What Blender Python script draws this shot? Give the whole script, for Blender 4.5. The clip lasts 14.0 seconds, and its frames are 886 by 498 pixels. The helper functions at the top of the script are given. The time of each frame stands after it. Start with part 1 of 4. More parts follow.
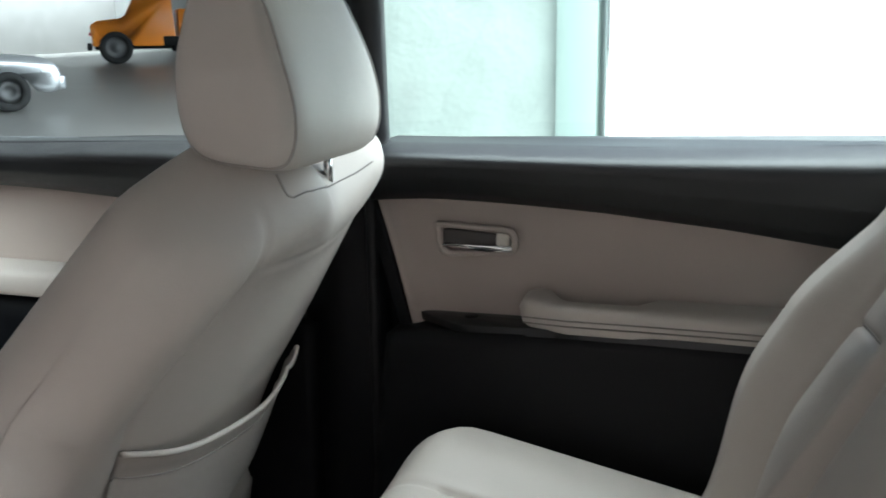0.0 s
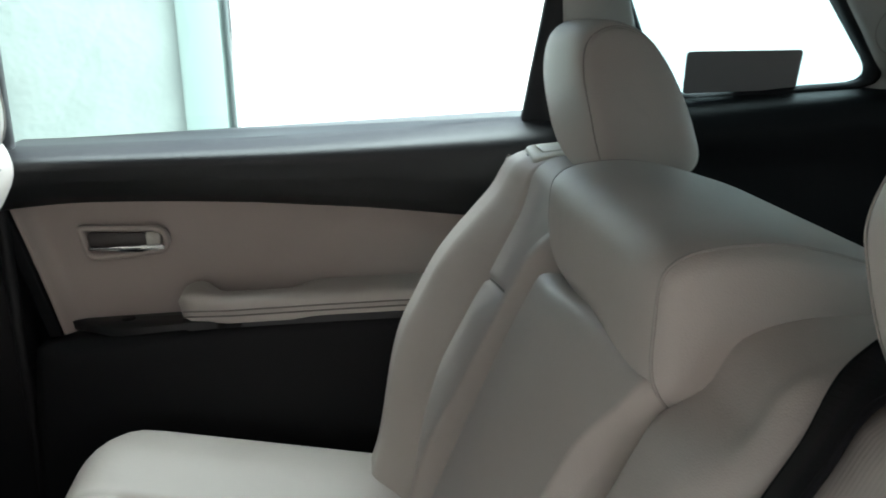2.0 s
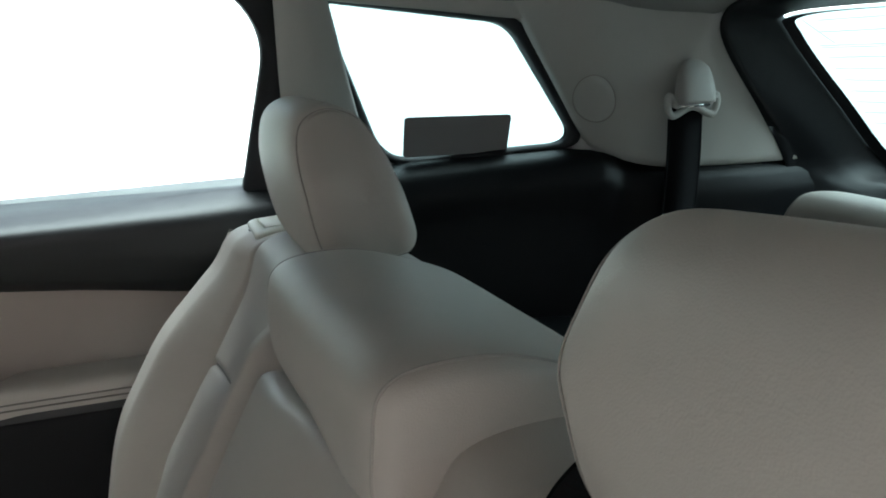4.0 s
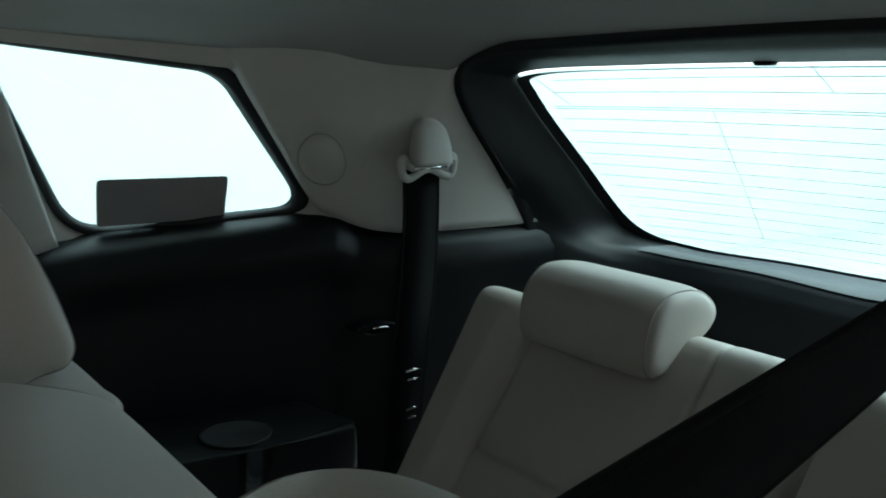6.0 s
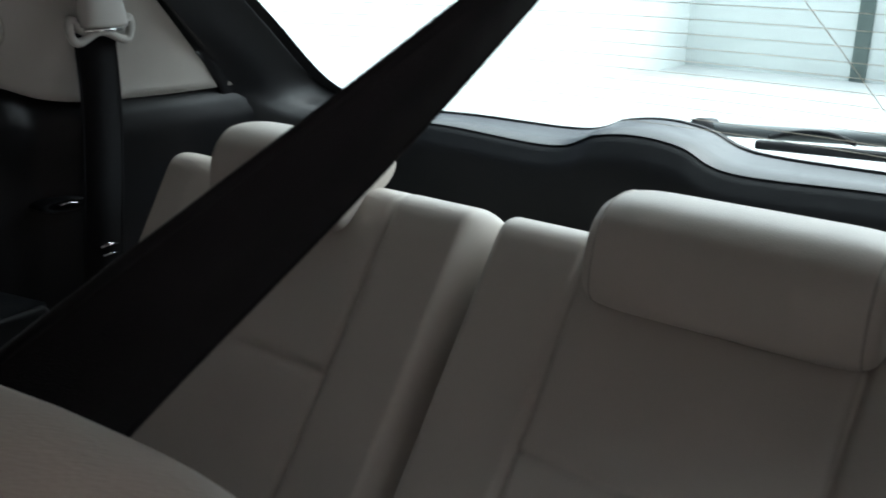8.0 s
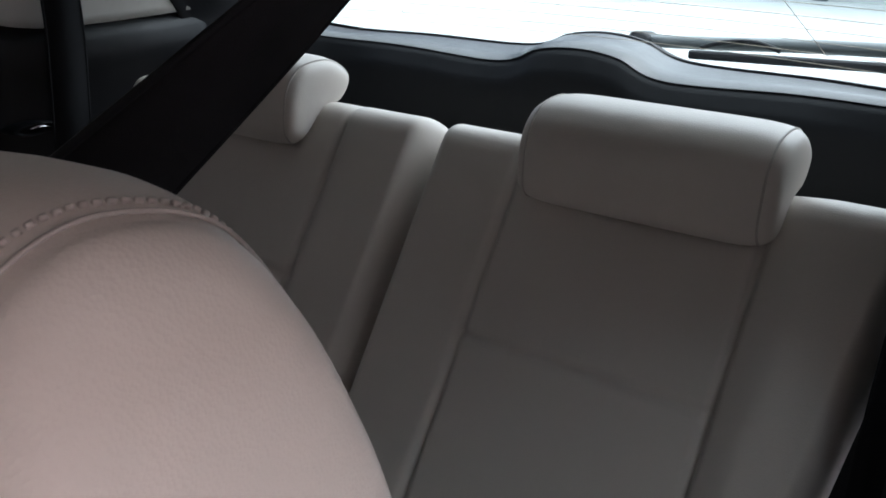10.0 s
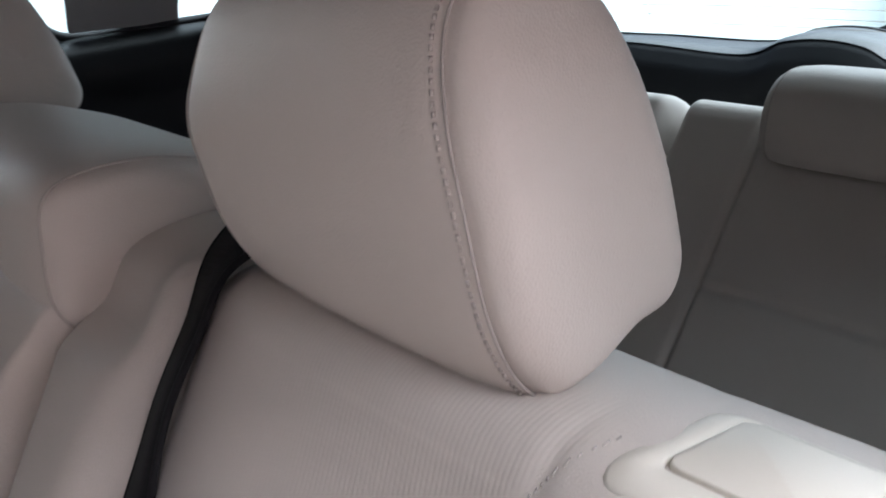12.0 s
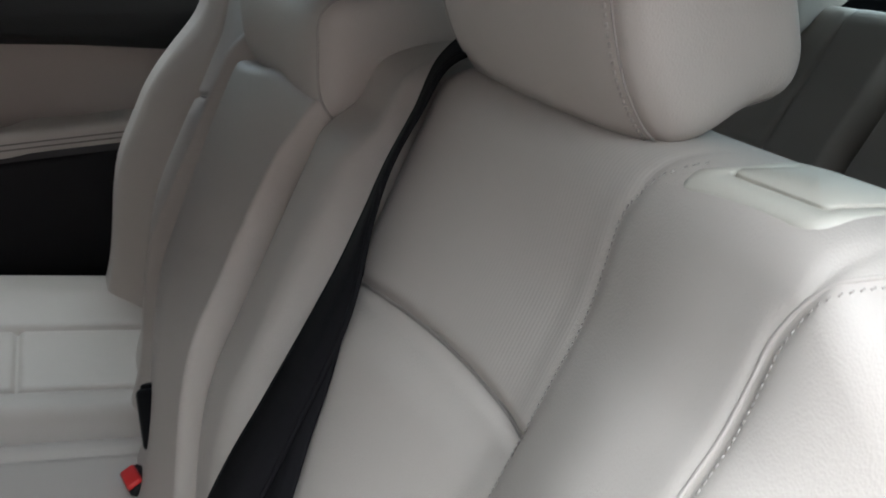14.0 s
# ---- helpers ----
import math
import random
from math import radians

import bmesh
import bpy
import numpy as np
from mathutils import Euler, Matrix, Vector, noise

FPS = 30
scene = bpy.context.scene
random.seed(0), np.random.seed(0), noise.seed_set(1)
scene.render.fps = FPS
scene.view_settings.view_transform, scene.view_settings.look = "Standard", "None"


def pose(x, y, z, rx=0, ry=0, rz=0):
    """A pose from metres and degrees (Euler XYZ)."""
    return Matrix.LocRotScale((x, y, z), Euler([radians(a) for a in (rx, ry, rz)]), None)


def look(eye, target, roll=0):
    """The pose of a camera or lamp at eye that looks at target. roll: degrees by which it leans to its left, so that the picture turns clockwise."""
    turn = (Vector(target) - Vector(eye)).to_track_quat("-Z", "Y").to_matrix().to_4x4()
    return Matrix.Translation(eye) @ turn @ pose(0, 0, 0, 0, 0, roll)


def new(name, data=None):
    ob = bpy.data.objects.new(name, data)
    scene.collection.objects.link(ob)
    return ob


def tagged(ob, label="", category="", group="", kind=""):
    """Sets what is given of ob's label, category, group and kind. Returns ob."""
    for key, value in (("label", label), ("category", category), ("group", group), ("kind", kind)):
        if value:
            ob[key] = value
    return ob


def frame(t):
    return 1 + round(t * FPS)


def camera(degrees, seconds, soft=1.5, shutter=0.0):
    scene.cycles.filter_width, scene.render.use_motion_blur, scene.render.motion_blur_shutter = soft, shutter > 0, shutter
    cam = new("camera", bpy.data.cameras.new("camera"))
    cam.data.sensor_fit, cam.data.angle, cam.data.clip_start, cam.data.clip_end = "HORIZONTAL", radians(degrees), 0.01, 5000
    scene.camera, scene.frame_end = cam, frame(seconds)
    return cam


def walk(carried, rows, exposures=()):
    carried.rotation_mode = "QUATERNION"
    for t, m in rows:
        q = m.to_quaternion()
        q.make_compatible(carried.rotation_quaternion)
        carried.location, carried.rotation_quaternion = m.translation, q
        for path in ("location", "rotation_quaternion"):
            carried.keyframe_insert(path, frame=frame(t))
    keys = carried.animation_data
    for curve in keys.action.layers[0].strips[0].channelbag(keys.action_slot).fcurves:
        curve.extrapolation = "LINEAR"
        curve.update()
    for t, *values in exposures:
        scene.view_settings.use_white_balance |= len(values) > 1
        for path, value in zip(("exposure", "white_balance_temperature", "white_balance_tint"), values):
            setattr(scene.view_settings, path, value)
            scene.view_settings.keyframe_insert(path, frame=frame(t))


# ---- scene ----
from mathutils.bvhtree import BVHTree

# The car's front is +y, its right side +x, z up from the ground outside.
cam = camera(52.0, 14.0, soft=1.7, shutter=0.3)
PATH = [
    (0, pose(-0.5323, -0.0160, 1.3347, 76.745, 0.964, -71.874)),
    (0.5, pose(-0.5581, -0.0152, 1.3419, 76.439, 0.758, -77.851)),
    (1, pose(-0.5717, -0.0280, 1.3487, 76.535, 0.926, -83.879)),
    (1.5, pose(-0.5739, -0.0317, 1.3452, 76.477, 1.293, -89.570)),
    (2, pose(-0.5826, -0.0098, 1.3490, 75.207, 1.780, -94.915)),
    (2.5, pose(-0.5850, -0.0051, 1.3566, 74.503, 1.060, -99.931)),
    (3, pose(-0.5811, -0.0040, 1.3781, 74.652, 1.159, -105.432)),
    (5.3, pose(-0.4868, -0.1195, 1.3972, 79.882, -0.180, -119.214)),
    (5.5, pose(-0.4727, -0.1300, 1.4011, 80.014, -0.605, -121.429)),
    (6, pose(-0.4398, -0.1530, 1.4027, 79.417, -0.380, -126.200)),
    (6.5, pose(-0.4361, -0.1724, 1.4055, 77.693, -0.232, -129.963)),
    (7, pose(-0.4589, -0.1717, 1.4043, 75.929, -0.526, -134.007)),
    (7.5, pose(-0.4850, -0.1790, 1.3969, 73.571, -0.774, -138.302)),
    (8, pose(-0.5076, -0.2000, 1.3930, 71.389, -0.364, -141.836)),
    (8.2, pose(-0.5180, -0.2075, 1.3911, 70.748, -0.093, -143.373)),
    (10.3, pose(-0.5859, -0.1305, 1.3917, 67.012, 0.612, -143.991)),
    (10.5, pose(-0.5898, -0.1197, 1.3889, 68.094, 0.808, -143.270)),
    (11, pose(-0.5977, -0.0883, 1.3796, 69.891, 0.875, -139.862)),
    (11.5, pose(-0.6084, -0.0546, 1.3624, 70.557, 2.029, -135.971)),
    (12, pose(-0.6461, -0.0279, 1.3441, 70.128, 2.920, -130.118)),
    (12.5, pose(-0.6882, -0.0099, 1.3320, 69.964, 3.284, -124.572)),
    (13, pose(-0.7114, 0.0012, 1.3209, 69.990, 1.665, -118.814)),
    (13.5, pose(-0.7367, 0.0016, 1.3108, 69.277, 1.254, -116.128)),
    (14, pose(-0.7766, 0.0108, 1.2981, 67.735, 1.127, -112.626)),
]
EXPOSURES = [(0, 2.58, 5700, -3), (1.5, 2.6, 5700, -5), (3.2, 2.7, 5700, -5), (5.3, 2.4, 5600, -9), (6.5, 2.3, 5700, -8), (7.0, 2.35, 5750, -7), (7.5, 2.6, 6000, 3), (8.2, 2.75, 6200, 12),
             (10.3, 2.65, 6000, 16), (12.0, 2.65, 5850, 13), (13.0, 2.55, 5800, 8), (13.5, 2.45, 5750, 5), (14.0, 2.0, 5650, 1)]
walk(cam, PATH, EXPOSURES)

# ---- world and light ----
world = bpy.data.worlds.new("world")
scene.world = world
world.use_nodes = True
wn = world.node_tree.nodes
sky = wn.new("ShaderNodeTexSky")
sky.sky_type = "NISHITA"
sky.sun_disc = False
sky.sun_elevation = radians(61)
sky.air_density = 0.15
sky.dust_density = 4.0
sky.ozone_density = 0.6
sky.sun_rotation = radians(209)
wn["Background"].inputs["Strength"].default_value = 0.15
world.node_tree.links.new(sky.outputs["Color"], wn["Background"].inputs["Color"])

sun = new("sun", bpy.data.lights.new("sun", "SUN"))
sun.data.energy = 4.6
sun.data.angle = radians(116)
sun.data.color = (1.0, 0.97, 0.94)
sun.matrix_world = look((-1.9, -3.4, 7), (0, 0, 0))


# ---- materials ----
def material(name, color, rough=0.5, metal=0.0, grain=900.0, bump=0.15, depth=0.0006, vary=0.08, blotch=9.0, spec=0.5, sheen=0.0):
    m = bpy.data.materials.new(name)
    m.use_nodes = True
    nt = m.node_tree
    b = nt.nodes["Principled BSDF"]
    b.inputs["Metallic"].default_value = metal
    b.inputs["Specular IOR Level"].default_value = spec
    b.inputs["Sheen Weight"].default_value = sheen
    tc = nt.nodes.new("ShaderNodeTexCoord")
    n1 = nt.nodes.new("ShaderNodeTexNoise")
    n1.inputs["Scale"].default_value = blotch
    n1.inputs["Detail"].default_value = 6.0
    nt.links.new(tc.outputs["Object"], n1.inputs["Vector"])
    n2 = nt.nodes.new("ShaderNodeTexVoronoi")
    n2.inputs["Scale"].default_value = grain
    nt.links.new(tc.outputs["Object"], n2.inputs["Vector"])
    ramp = nt.nodes.new("ShaderNodeMix")
    ramp.data_type = "RGBA"
    lo = [c * (1 - vary) for c in color]
    hi = [min(1.0, c * (1 + vary)) for c in color]
    ramp.inputs["A"].default_value = (*lo, 1)
    ramp.inputs["B"].default_value = (*hi, 1)
    nt.links.new(n1.outputs["Fac"], ramp.inputs["Factor"])
    nt.links.new(ramp.outputs["Result"], b.inputs["Base Color"])
    rr = nt.nodes.new("ShaderNodeMapRange")
    rr.inputs["To Min"].default_value = max(0.02, rough - 0.08)
    rr.inputs["To Max"].default_value = min(1.0, rough + 0.08)
    nt.links.new(n1.outputs["Fac"], rr.inputs["Value"])
    nt.links.new(rr.outputs["Result"], b.inputs["Roughness"])
    n3 = nt.nodes.new("ShaderNodeTexNoise")
    n3.inputs["Scale"].default_value = blotch * 5
    n3.inputs["Detail"].default_value = 3.0
    nt.links.new(tc.outputs["Object"], n3.inputs["Vector"])
    if bump > 0:
        wavy = nt.nodes.new("ShaderNodeBump")
        wavy.inputs["Strength"].default_value = 0.10
        wavy.inputs["Distance"].default_value = depth * 8
        nt.links.new(n3.outputs["Fac"], wavy.inputs["Height"])
        bp = nt.nodes.new("ShaderNodeBump")
        bp.inputs["Strength"].default_value = bump
        bp.inputs["Distance"].default_value = depth
        nt.links.new(n2.outputs["Distance"], bp.inputs["Height"])
        nt.links.new(wavy.outputs["Normal"], bp.inputs["Normal"])
        nt.links.new(bp.outputs["Normal"], b.inputs["Normal"])
    return m


def glass_material(name, tint):
    m = bpy.data.materials.new(name)
    m.use_nodes = True
    nt = m.node_tree
    nt.nodes.remove(nt.nodes["Principled BSDF"])
    out = nt.nodes["Material Output"]
    tr = nt.nodes.new("ShaderNodeBsdfTransparent")
    tr.inputs["Color"].default_value = (*tint, 1)
    gl = nt.nodes.new("ShaderNodeBsdfGlossy")
    gl.inputs["Roughness"].default_value = 0.02
    mix = nt.nodes.new("ShaderNodeMixShader")
    lw = nt.nodes.new("ShaderNodeLayerWeight")
    pw = nt.nodes.new("ShaderNodeMath")
    pw.operation = "POWER"
    pw.inputs[1].default_value = 5.0
    nt.links.new(lw.outputs["Facing"], pw.inputs[0])
    ad = nt.nodes.new("ShaderNodeMath")
    ad.operation = "MULTIPLY_ADD"
    ad.inputs[1].default_value = 0.7
    ad.inputs[2].default_value = 0.03
    nt.links.new(pw.outputs["Value"], ad.inputs[0])
    nt.links.new(ad.outputs["Value"], mix.inputs["Fac"])
    nt.links.new(tr.outputs["BSDF"], mix.inputs[1])
    nt.links.new(gl.outputs["BSDF"], mix.inputs[2])
    nt.links.new(mix.outputs["Shader"], out.inputs["Surface"])
    return m


LEATHER = material("grey_beige_leather", (0.50, 0.455, 0.415), 0.50, grain=900, bump=0.22, vary=0.06, spec=0.4)
LEATHER_SEAM = material("leather_seam", (0.33, 0.30, 0.275), 0.55, grain=1400, bump=0.2, vary=0.08)
STITCH = material("stitching_thread", (0.40, 0.362, 0.33), 0.7, grain=3000, bump=0.2)
# Dark stitched seams; on the right seat's insert it paints in crease shade.
SEAM_DARK = material("dark_seam_and_crease_shade", (0.20, 0.18, 0.165), 0.7, grain=3000, bump=0.2)
DOOR_CLOTH = material("door_insert_leatherette", (0.42, 0.36, 0.32), 0.6, grain=1500, bump=0.12, vary=0.05)
BLACK_PLASTIC = material("black_grained_plastic", (0.005, 0.0054, 0.0066), 0.42, grain=1800, bump=0.25, vary=0.15, spec=0.18)
SILL_PLASTIC = material("soft_black_sill_plastic", (0.008, 0.0085, 0.010), 0.45, grain=1800, bump=0.2, vary=0.12, spec=0.6)
QUARTER_PLASTIC = material("black_quarter_trim_plastic", (0.005, 0.0053, 0.0064), 0.40, grain=1500, bump=0.22, vary=0.15, spec=0.26)
LEDGE_PLASTIC = material("satin_black_ledge_plastic", (0.007, 0.0080, 0.0090), 0.34, grain=1800, bump=0.15, vary=0.12, spec=0.5)
BLACK_RUBBER = material("black_rubber", (0.008, 0.008, 0.010), 0.6, grain=600, bump=0.05)
GREY_PLASTIC = material("light_grey_plastic", (0.48, 0.468, 0.44), 0.55, grain=1800, bump=0.2, vary=0.05)
BEIGE_PLASTIC = material("pale_beige_plastic", (0.60, 0.57, 0.50), 0.4, grain=1600, bump=0.08, vary=0.04)
HEADLINER = material("headliner_fabric", (0.285, 0.277, 0.265), 0.9, grain=2600, bump=0.3, vary=0.05)
LEATHER_RIBBED = material("ribbed_leather", (0.50, 0.455, 0.415), 0.5, grain=1400, bump=0.1, vary=0.05, spec=0.4)
wave = LEATHER_RIBBED.node_tree.nodes.new("ShaderNodeTexWave")
wave.inputs["Scale"].default_value = 120.0
wave.inputs["Distortion"].default_value = 0.4
wave.inputs["Detail"].default_value = 1.0
LEATHER_RIBBED.node_tree.links.new([n for n in LEATHER_RIBBED.node_tree.nodes if n.type == "TEX_COORD"][0].outputs["Object"], wave.inputs["Vector"])
rib = LEATHER_RIBBED.node_tree.nodes.new("ShaderNodeBump")
rib.inputs["Strength"].default_value = 0.095
rib.inputs["Distance"].default_value = 0.0012
LEATHER_RIBBED.node_tree.links.new(wave.outputs["Color"], rib.inputs["Height"])
LEATHER_RIBBED.node_tree.links.new(rib.outputs["Normal"], LEATHER_RIBBED.node_tree.nodes["Principled BSDF"].inputs["Normal"])
CARPET = material("dark_carpet", (0.012, 0.012, 0.013), 0.95, grain=700, bump=0.9, depth=0.003, vary=0.3)
WEBBING = material("black_belt_webbing", (0.005, 0.0046, 0.006), 0.8, grain=2200, bump=0.4, vary=0.15, spec=0.2)
CHROME = material("chrome", (0.75, 0.75, 0.75), 0.15, metal=1.0, bump=0)
LEVER_GREY = material("dark_brown_lever_plastic", (0.07, 0.062, 0.058), 0.5, bump=0)
RED_PLASTIC = material("red_plastic", (0.55, 0.02, 0.02), 0.4, bump=0)
STICKER = material("grey_sticker", (0.24, 0.23, 0.235), 0.9, grain=500, bump=0.05)
GLASS = glass_material("window_glass", (0.89, 0.94, 0.925))
PRIVACY_GLASS = glass_material("privacy_glass", (0.258, 0.315, 0.322))
PAINT = material("car_paint", (0.10, 0.11, 0.12), 0.3, metal=0.3, bump=0)


# ---- helpers of the scene ----
def part(name, bm, mat, parent=None, label="", smooth=True):
    me = bpy.data.meshes.new(name)
    bmesh.ops.recalc_face_normals(bm, faces=bm.faces)
    bm.to_mesh(me)
    bm.free()
    for p in me.polygons:
        p.use_smooth = smooth
    me.materials.append(mat)
    ob = new(name, me)
    if parent is not None:
        ob.parent = parent
    if label:
        ob["label"] = label
    return ob


def thing(name, label, category, at=(0, 0, 0), group="", kind=""):
    e = new(name)
    e.empty_display_size = 0.05
    e.location = at
    return tagged(e, label, category, group, kind)


def child(ob, parent):
    """Parents ob under an Empty that does not stand at the origin, keeping its place."""
    ob.parent = parent
    ob.matrix_parent_inverse = Matrix.Translation(parent.location).inverted()
    return ob


def grid(rows, close_u=False, close_v=False, bm=None, caps=False):
    """A bmesh over rows of points."""
    bm = bm or bmesh.new()
    vs = [[bm.verts.new(p) for p in r] for r in rows]
    n, k = len(vs), len(vs[0])
    for i in range(n if close_u else n - 1):
        for j in range(k if close_v else k - 1):
            a, b = vs[i], vs[(i + 1) % n]
            bm.faces.new((a[j], a[(j + 1) % k], b[(j + 1) % k], b[j]))
    if caps:
        bm.faces.new(vs[0])
        bm.faces.new(vs[-1])
    return bm


def spline(pts, n, closed=True):
    """Points along a Catmull-Rom curve through pts."""
    out, m = [], len(pts)
    segs = m if closed else m - 1
    for i in range(n):
        u = i / n * segs if closed else i / (n - 1) * segs
        k = min(int(u), segs - 1)
        f = u - k
        if closed:
            p = [Vector(pts[(k + d) % m]) for d in (-1, 0, 1, 2)]
        else:
            p = [Vector(pts[max(0, min(m - 1, k + d))]) for d in (-1, 0, 1, 2)]
        out.append(0.5 * (2 * p[1] + (p[2] - p[0]) * f + (2 * p[0] - 5 * p[1] + 4 * p[2] - p[3]) * f * f + (3 * p[1] - p[0] - 3 * p[2] + p[3]) * f ** 3))
    return out


def rounded(pts, r, n=6):
    """A closed polygon of 2D points with rounded corners."""
    out = []
    m = len(pts)
    rs = r if isinstance(r, (list, tuple)) else [r] * m
    for i in range(m):
        p, a, b = Vector(pts[i]), Vector(pts[i - 1]), Vector(pts[(i + 1) % m])
        da, db = (a - p), (b - p)
        ra = min(rs[i], da.length * 0.49, db.length * 0.49)
        s, e = p + da.normalized() * ra, p + db.normalized() * ra
        for k in range(n + 1):
            f = k / n
            out.append((1 - f) ** 2 * s + 2 * f * (1 - f) * p + f * f * e)
    return out


def tube(points, r, n=8, bm=None, closed=False):
    """A round tube along points."""
    bm = bm or bmesh.new()
    rows = []
    m = len(points)
    up = Vector((0.13, 0.21, 0.97)).normalized()
    for i, p in enumerate(points):
        p = Vector(p)
        a = Vector(points[(i - 1) % m] if closed else points[max(0, i - 1)])
        b = Vector(points[(i + 1) % m] if closed else points[min(m - 1, i + 1)])
        t = (b - a).normalized()
        s = t.cross(up).normalized()
        w = s.cross(t)
        rows.append([p + (s * math.cos(q) + w * math.sin(q)) * r for q in [2 * math.pi * k / n for k in range(n)]])
    return grid(rows, close_u=closed, close_v=True, bm=bm, caps=not closed)


def box(c, size, bevel=0.004, seg=2, bm=None, turn=None):
    """A bevelled box, as a bmesh."""
    b = bmesh.new()
    bmesh.ops.create_cube(b, size=1.0)
    bmesh.ops.scale(b, vec=size, verts=b.verts)
    if bevel > 0:
        bmesh.ops.bevel(b, geom=b.edges[:], offset=bevel, segments=seg, profile=0.5, affect="EDGES")
    m = Matrix.Translation(c)
    if turn is not None:
        m = m @ turn
    bmesh.ops.transform(b, matrix=m, verts=b.verts)
    if bm is None:
        return b
    me = bpy.data.meshes.new("tmp")
    b.to_mesh(me)
    b.free()
    bm.from_mesh(me)
    bpy.data.meshes.remove(me)
    return bm


def prism(outline, a, b, axis, bevel=0.003, seg=2):
    """A closed 2D outline drawn out from a to b along an axis (x, y or z); the outline gives the other two in order."""
    def put(p, v):
        return {"x": (v, p[0], p[1]), "y": (p[0], v, p[1]), "z": (p[0], p[1], v)}[axis]
    bm = bmesh.new()
    lo = [bm.verts.new(put(p, a)) for p in outline]
    hi = [bm.verts.new(put(p, b)) for p in outline]
    f1, f2 = bm.faces.new(lo), bm.faces.new(hi[::-1])
    n = len(lo)
    for i in range(n):
        bm.faces.new((lo[i], hi[i], hi[(i + 1) % n], lo[(i + 1) % n]))
    if bevel > 0:
        bmesh.ops.bevel(bm, geom=list(f1.edges) + list(f2.edges), offset=bevel, segments=seg, profile=0.5, affect="EDGES")
    return bm


def smooth(a, b, x):
    t = max(0.0, min(1.0, (x - a) / (b - a)))
    return t * t * (3 - 2 * t)


def lerp(table, x):
    """Smooth values from a short table of (x, value)."""
    if x <= table[0][0]:
        return table[0][1]
    for (x0, v0), (x1, v1) in zip(table, table[1:]):
        if x <= x1:
            return v0 + (v1 - v0) * (x - x0) / (x1 - x0)
    return table[-1][1]


def eased(table, x):
    """As lerp(), with rounded corners."""
    d = [0.01 * k for k in range(-4, 5)]
    edge = min(1.0, (table[-1][0] - x) / 0.04, (x - table[0][0]) / 0.04)
    return sum(lerp(table, x + q * max(0.0, edge)) for q in d) / len(d)


def ribbon(points, sides, width, thick=0.0014):
    """A flat belt along points; sides gives its width direction at each."""
    rows = []
    m = len(points)
    for i, p in enumerate(points):
        p = Vector(p)
        t = (Vector(points[min(m - 1, i + 1)]) - Vector(points[max(0, i - 1)])).normalized()
        s = Vector(sides[i])
        s = (s - t * s.dot(t)).normalized()
        n = s.cross(t)
        h = (width[i] if isinstance(width, list) else width) / 2
        rows.append([p + s * h + n * thick, p - s * h + n * thick, p - s * h - n * thick, p + s * h - n * thick])
    return grid(rows, close_v=True, caps=True)


# ---- the car's right side: a surface x = side(y, z) ----
BASE = [(-1.30, 0.515), (-1.05, 0.56), (-0.84, 0.60), (-0.74, 0.645), (-0.6, 0.68), (-0.45, 0.70), (-0.3, 0.71), (2.5, 0.71)]


def side(y, z):
    lean = max(0.0, z - 1.2)
    return lerp(BASE, y) - 0.30 * lean - 0.25 * lean * lean


def patch(low, high, off, thick, n=24, k=8):
    """A panel on the car's side between two lines of (y, z); off moves it inwards, and may bulge as off(u, v)."""
    def line(pts, u):
        v = spline([(p[0], p[1], 0) for p in pts], 97, closed=False)
        q = u * 96
        i = min(95, int(q))
        return v[i].lerp(v[i + 1], q - i)
    front, back = [], []
    for j in range(k + 1):
        fr, bk = [], []
        for i in range(n + 1):
            u, v = i / n, j / k
            p = line(low, u).lerp(line(high, u), v)
            o = off(u, v) if callable(off) else off
            x = side(p.x, p.y)
            fr.append((x - o, p.x, p.y))
            bk.append((x - o + thick, p.x, p.y))
        front.append(fr)
        back.append(bk)
    bm = bmesh.new()
    ring = [f + b[::-1] for f, b in zip(front, back)]
    return grid(ring, close_v=True, caps=True, bm=bm)


def ring(loops, closed=True):
    return grid(loops, close_u=False, close_v=True)


# ================= the setting =================
# ground and garage outside
def flat(name, pts, mat, label, category, kind="structure"):
    bm = bmesh.new()
    bm.faces.new([bm.verts.new(p) for p in pts])
    return tagged(part(name, bm, mat, smooth=False), label, category, kind=kind)


CONCRETE_FLOOR = material("smooth_concrete_floor", (0.25, 0.243, 0.236), 0.36, grain=60, bump=0.02, depth=0.002, vary=0.18, blotch=0.5)
WALL_WHITE = material("pale_painted_wall", (0.80, 0.84, 0.82), 0.8, grain=40, bump=0.1, depth=0.002, vary=0.06, blotch=1.5)
WALL_GREEN = material("pale_green_pillar_paint", (0.13, 0.168, 0.156), 0.7, grain=40, bump=0.1, depth=0.002, vary=0.06, blotch=2)
WALL_GREY = material("grey_concrete_wall", (0.22, 0.22, 0.22), 0.8, grain=30, bump=0.2, depth=0.003, vary=0.2, blotch=1.2)

flat("ground", [(-60, -60, -1.206), (60, -60, 0.33), (60, 60, 1.206), (-60, 60, -0.33)], CONCRETE_FLOOR, "smooth grey polished concrete ground of a parking area", "ground")

# ---- car shell ----
floor = part("floor", box((0, 0.30, 0.42), (1.36, 3.0, 0.06), 0.01), CARPET)
tagged(floor, "dark carpeted floor inside the car", "floor", kind="structure")

HL = [(-0.90, 1.449), (-0.6, 1.475), (-0.2, 1.50), (0.5, 1.515), (1.2, 1.50), (1.8, 1.42)]


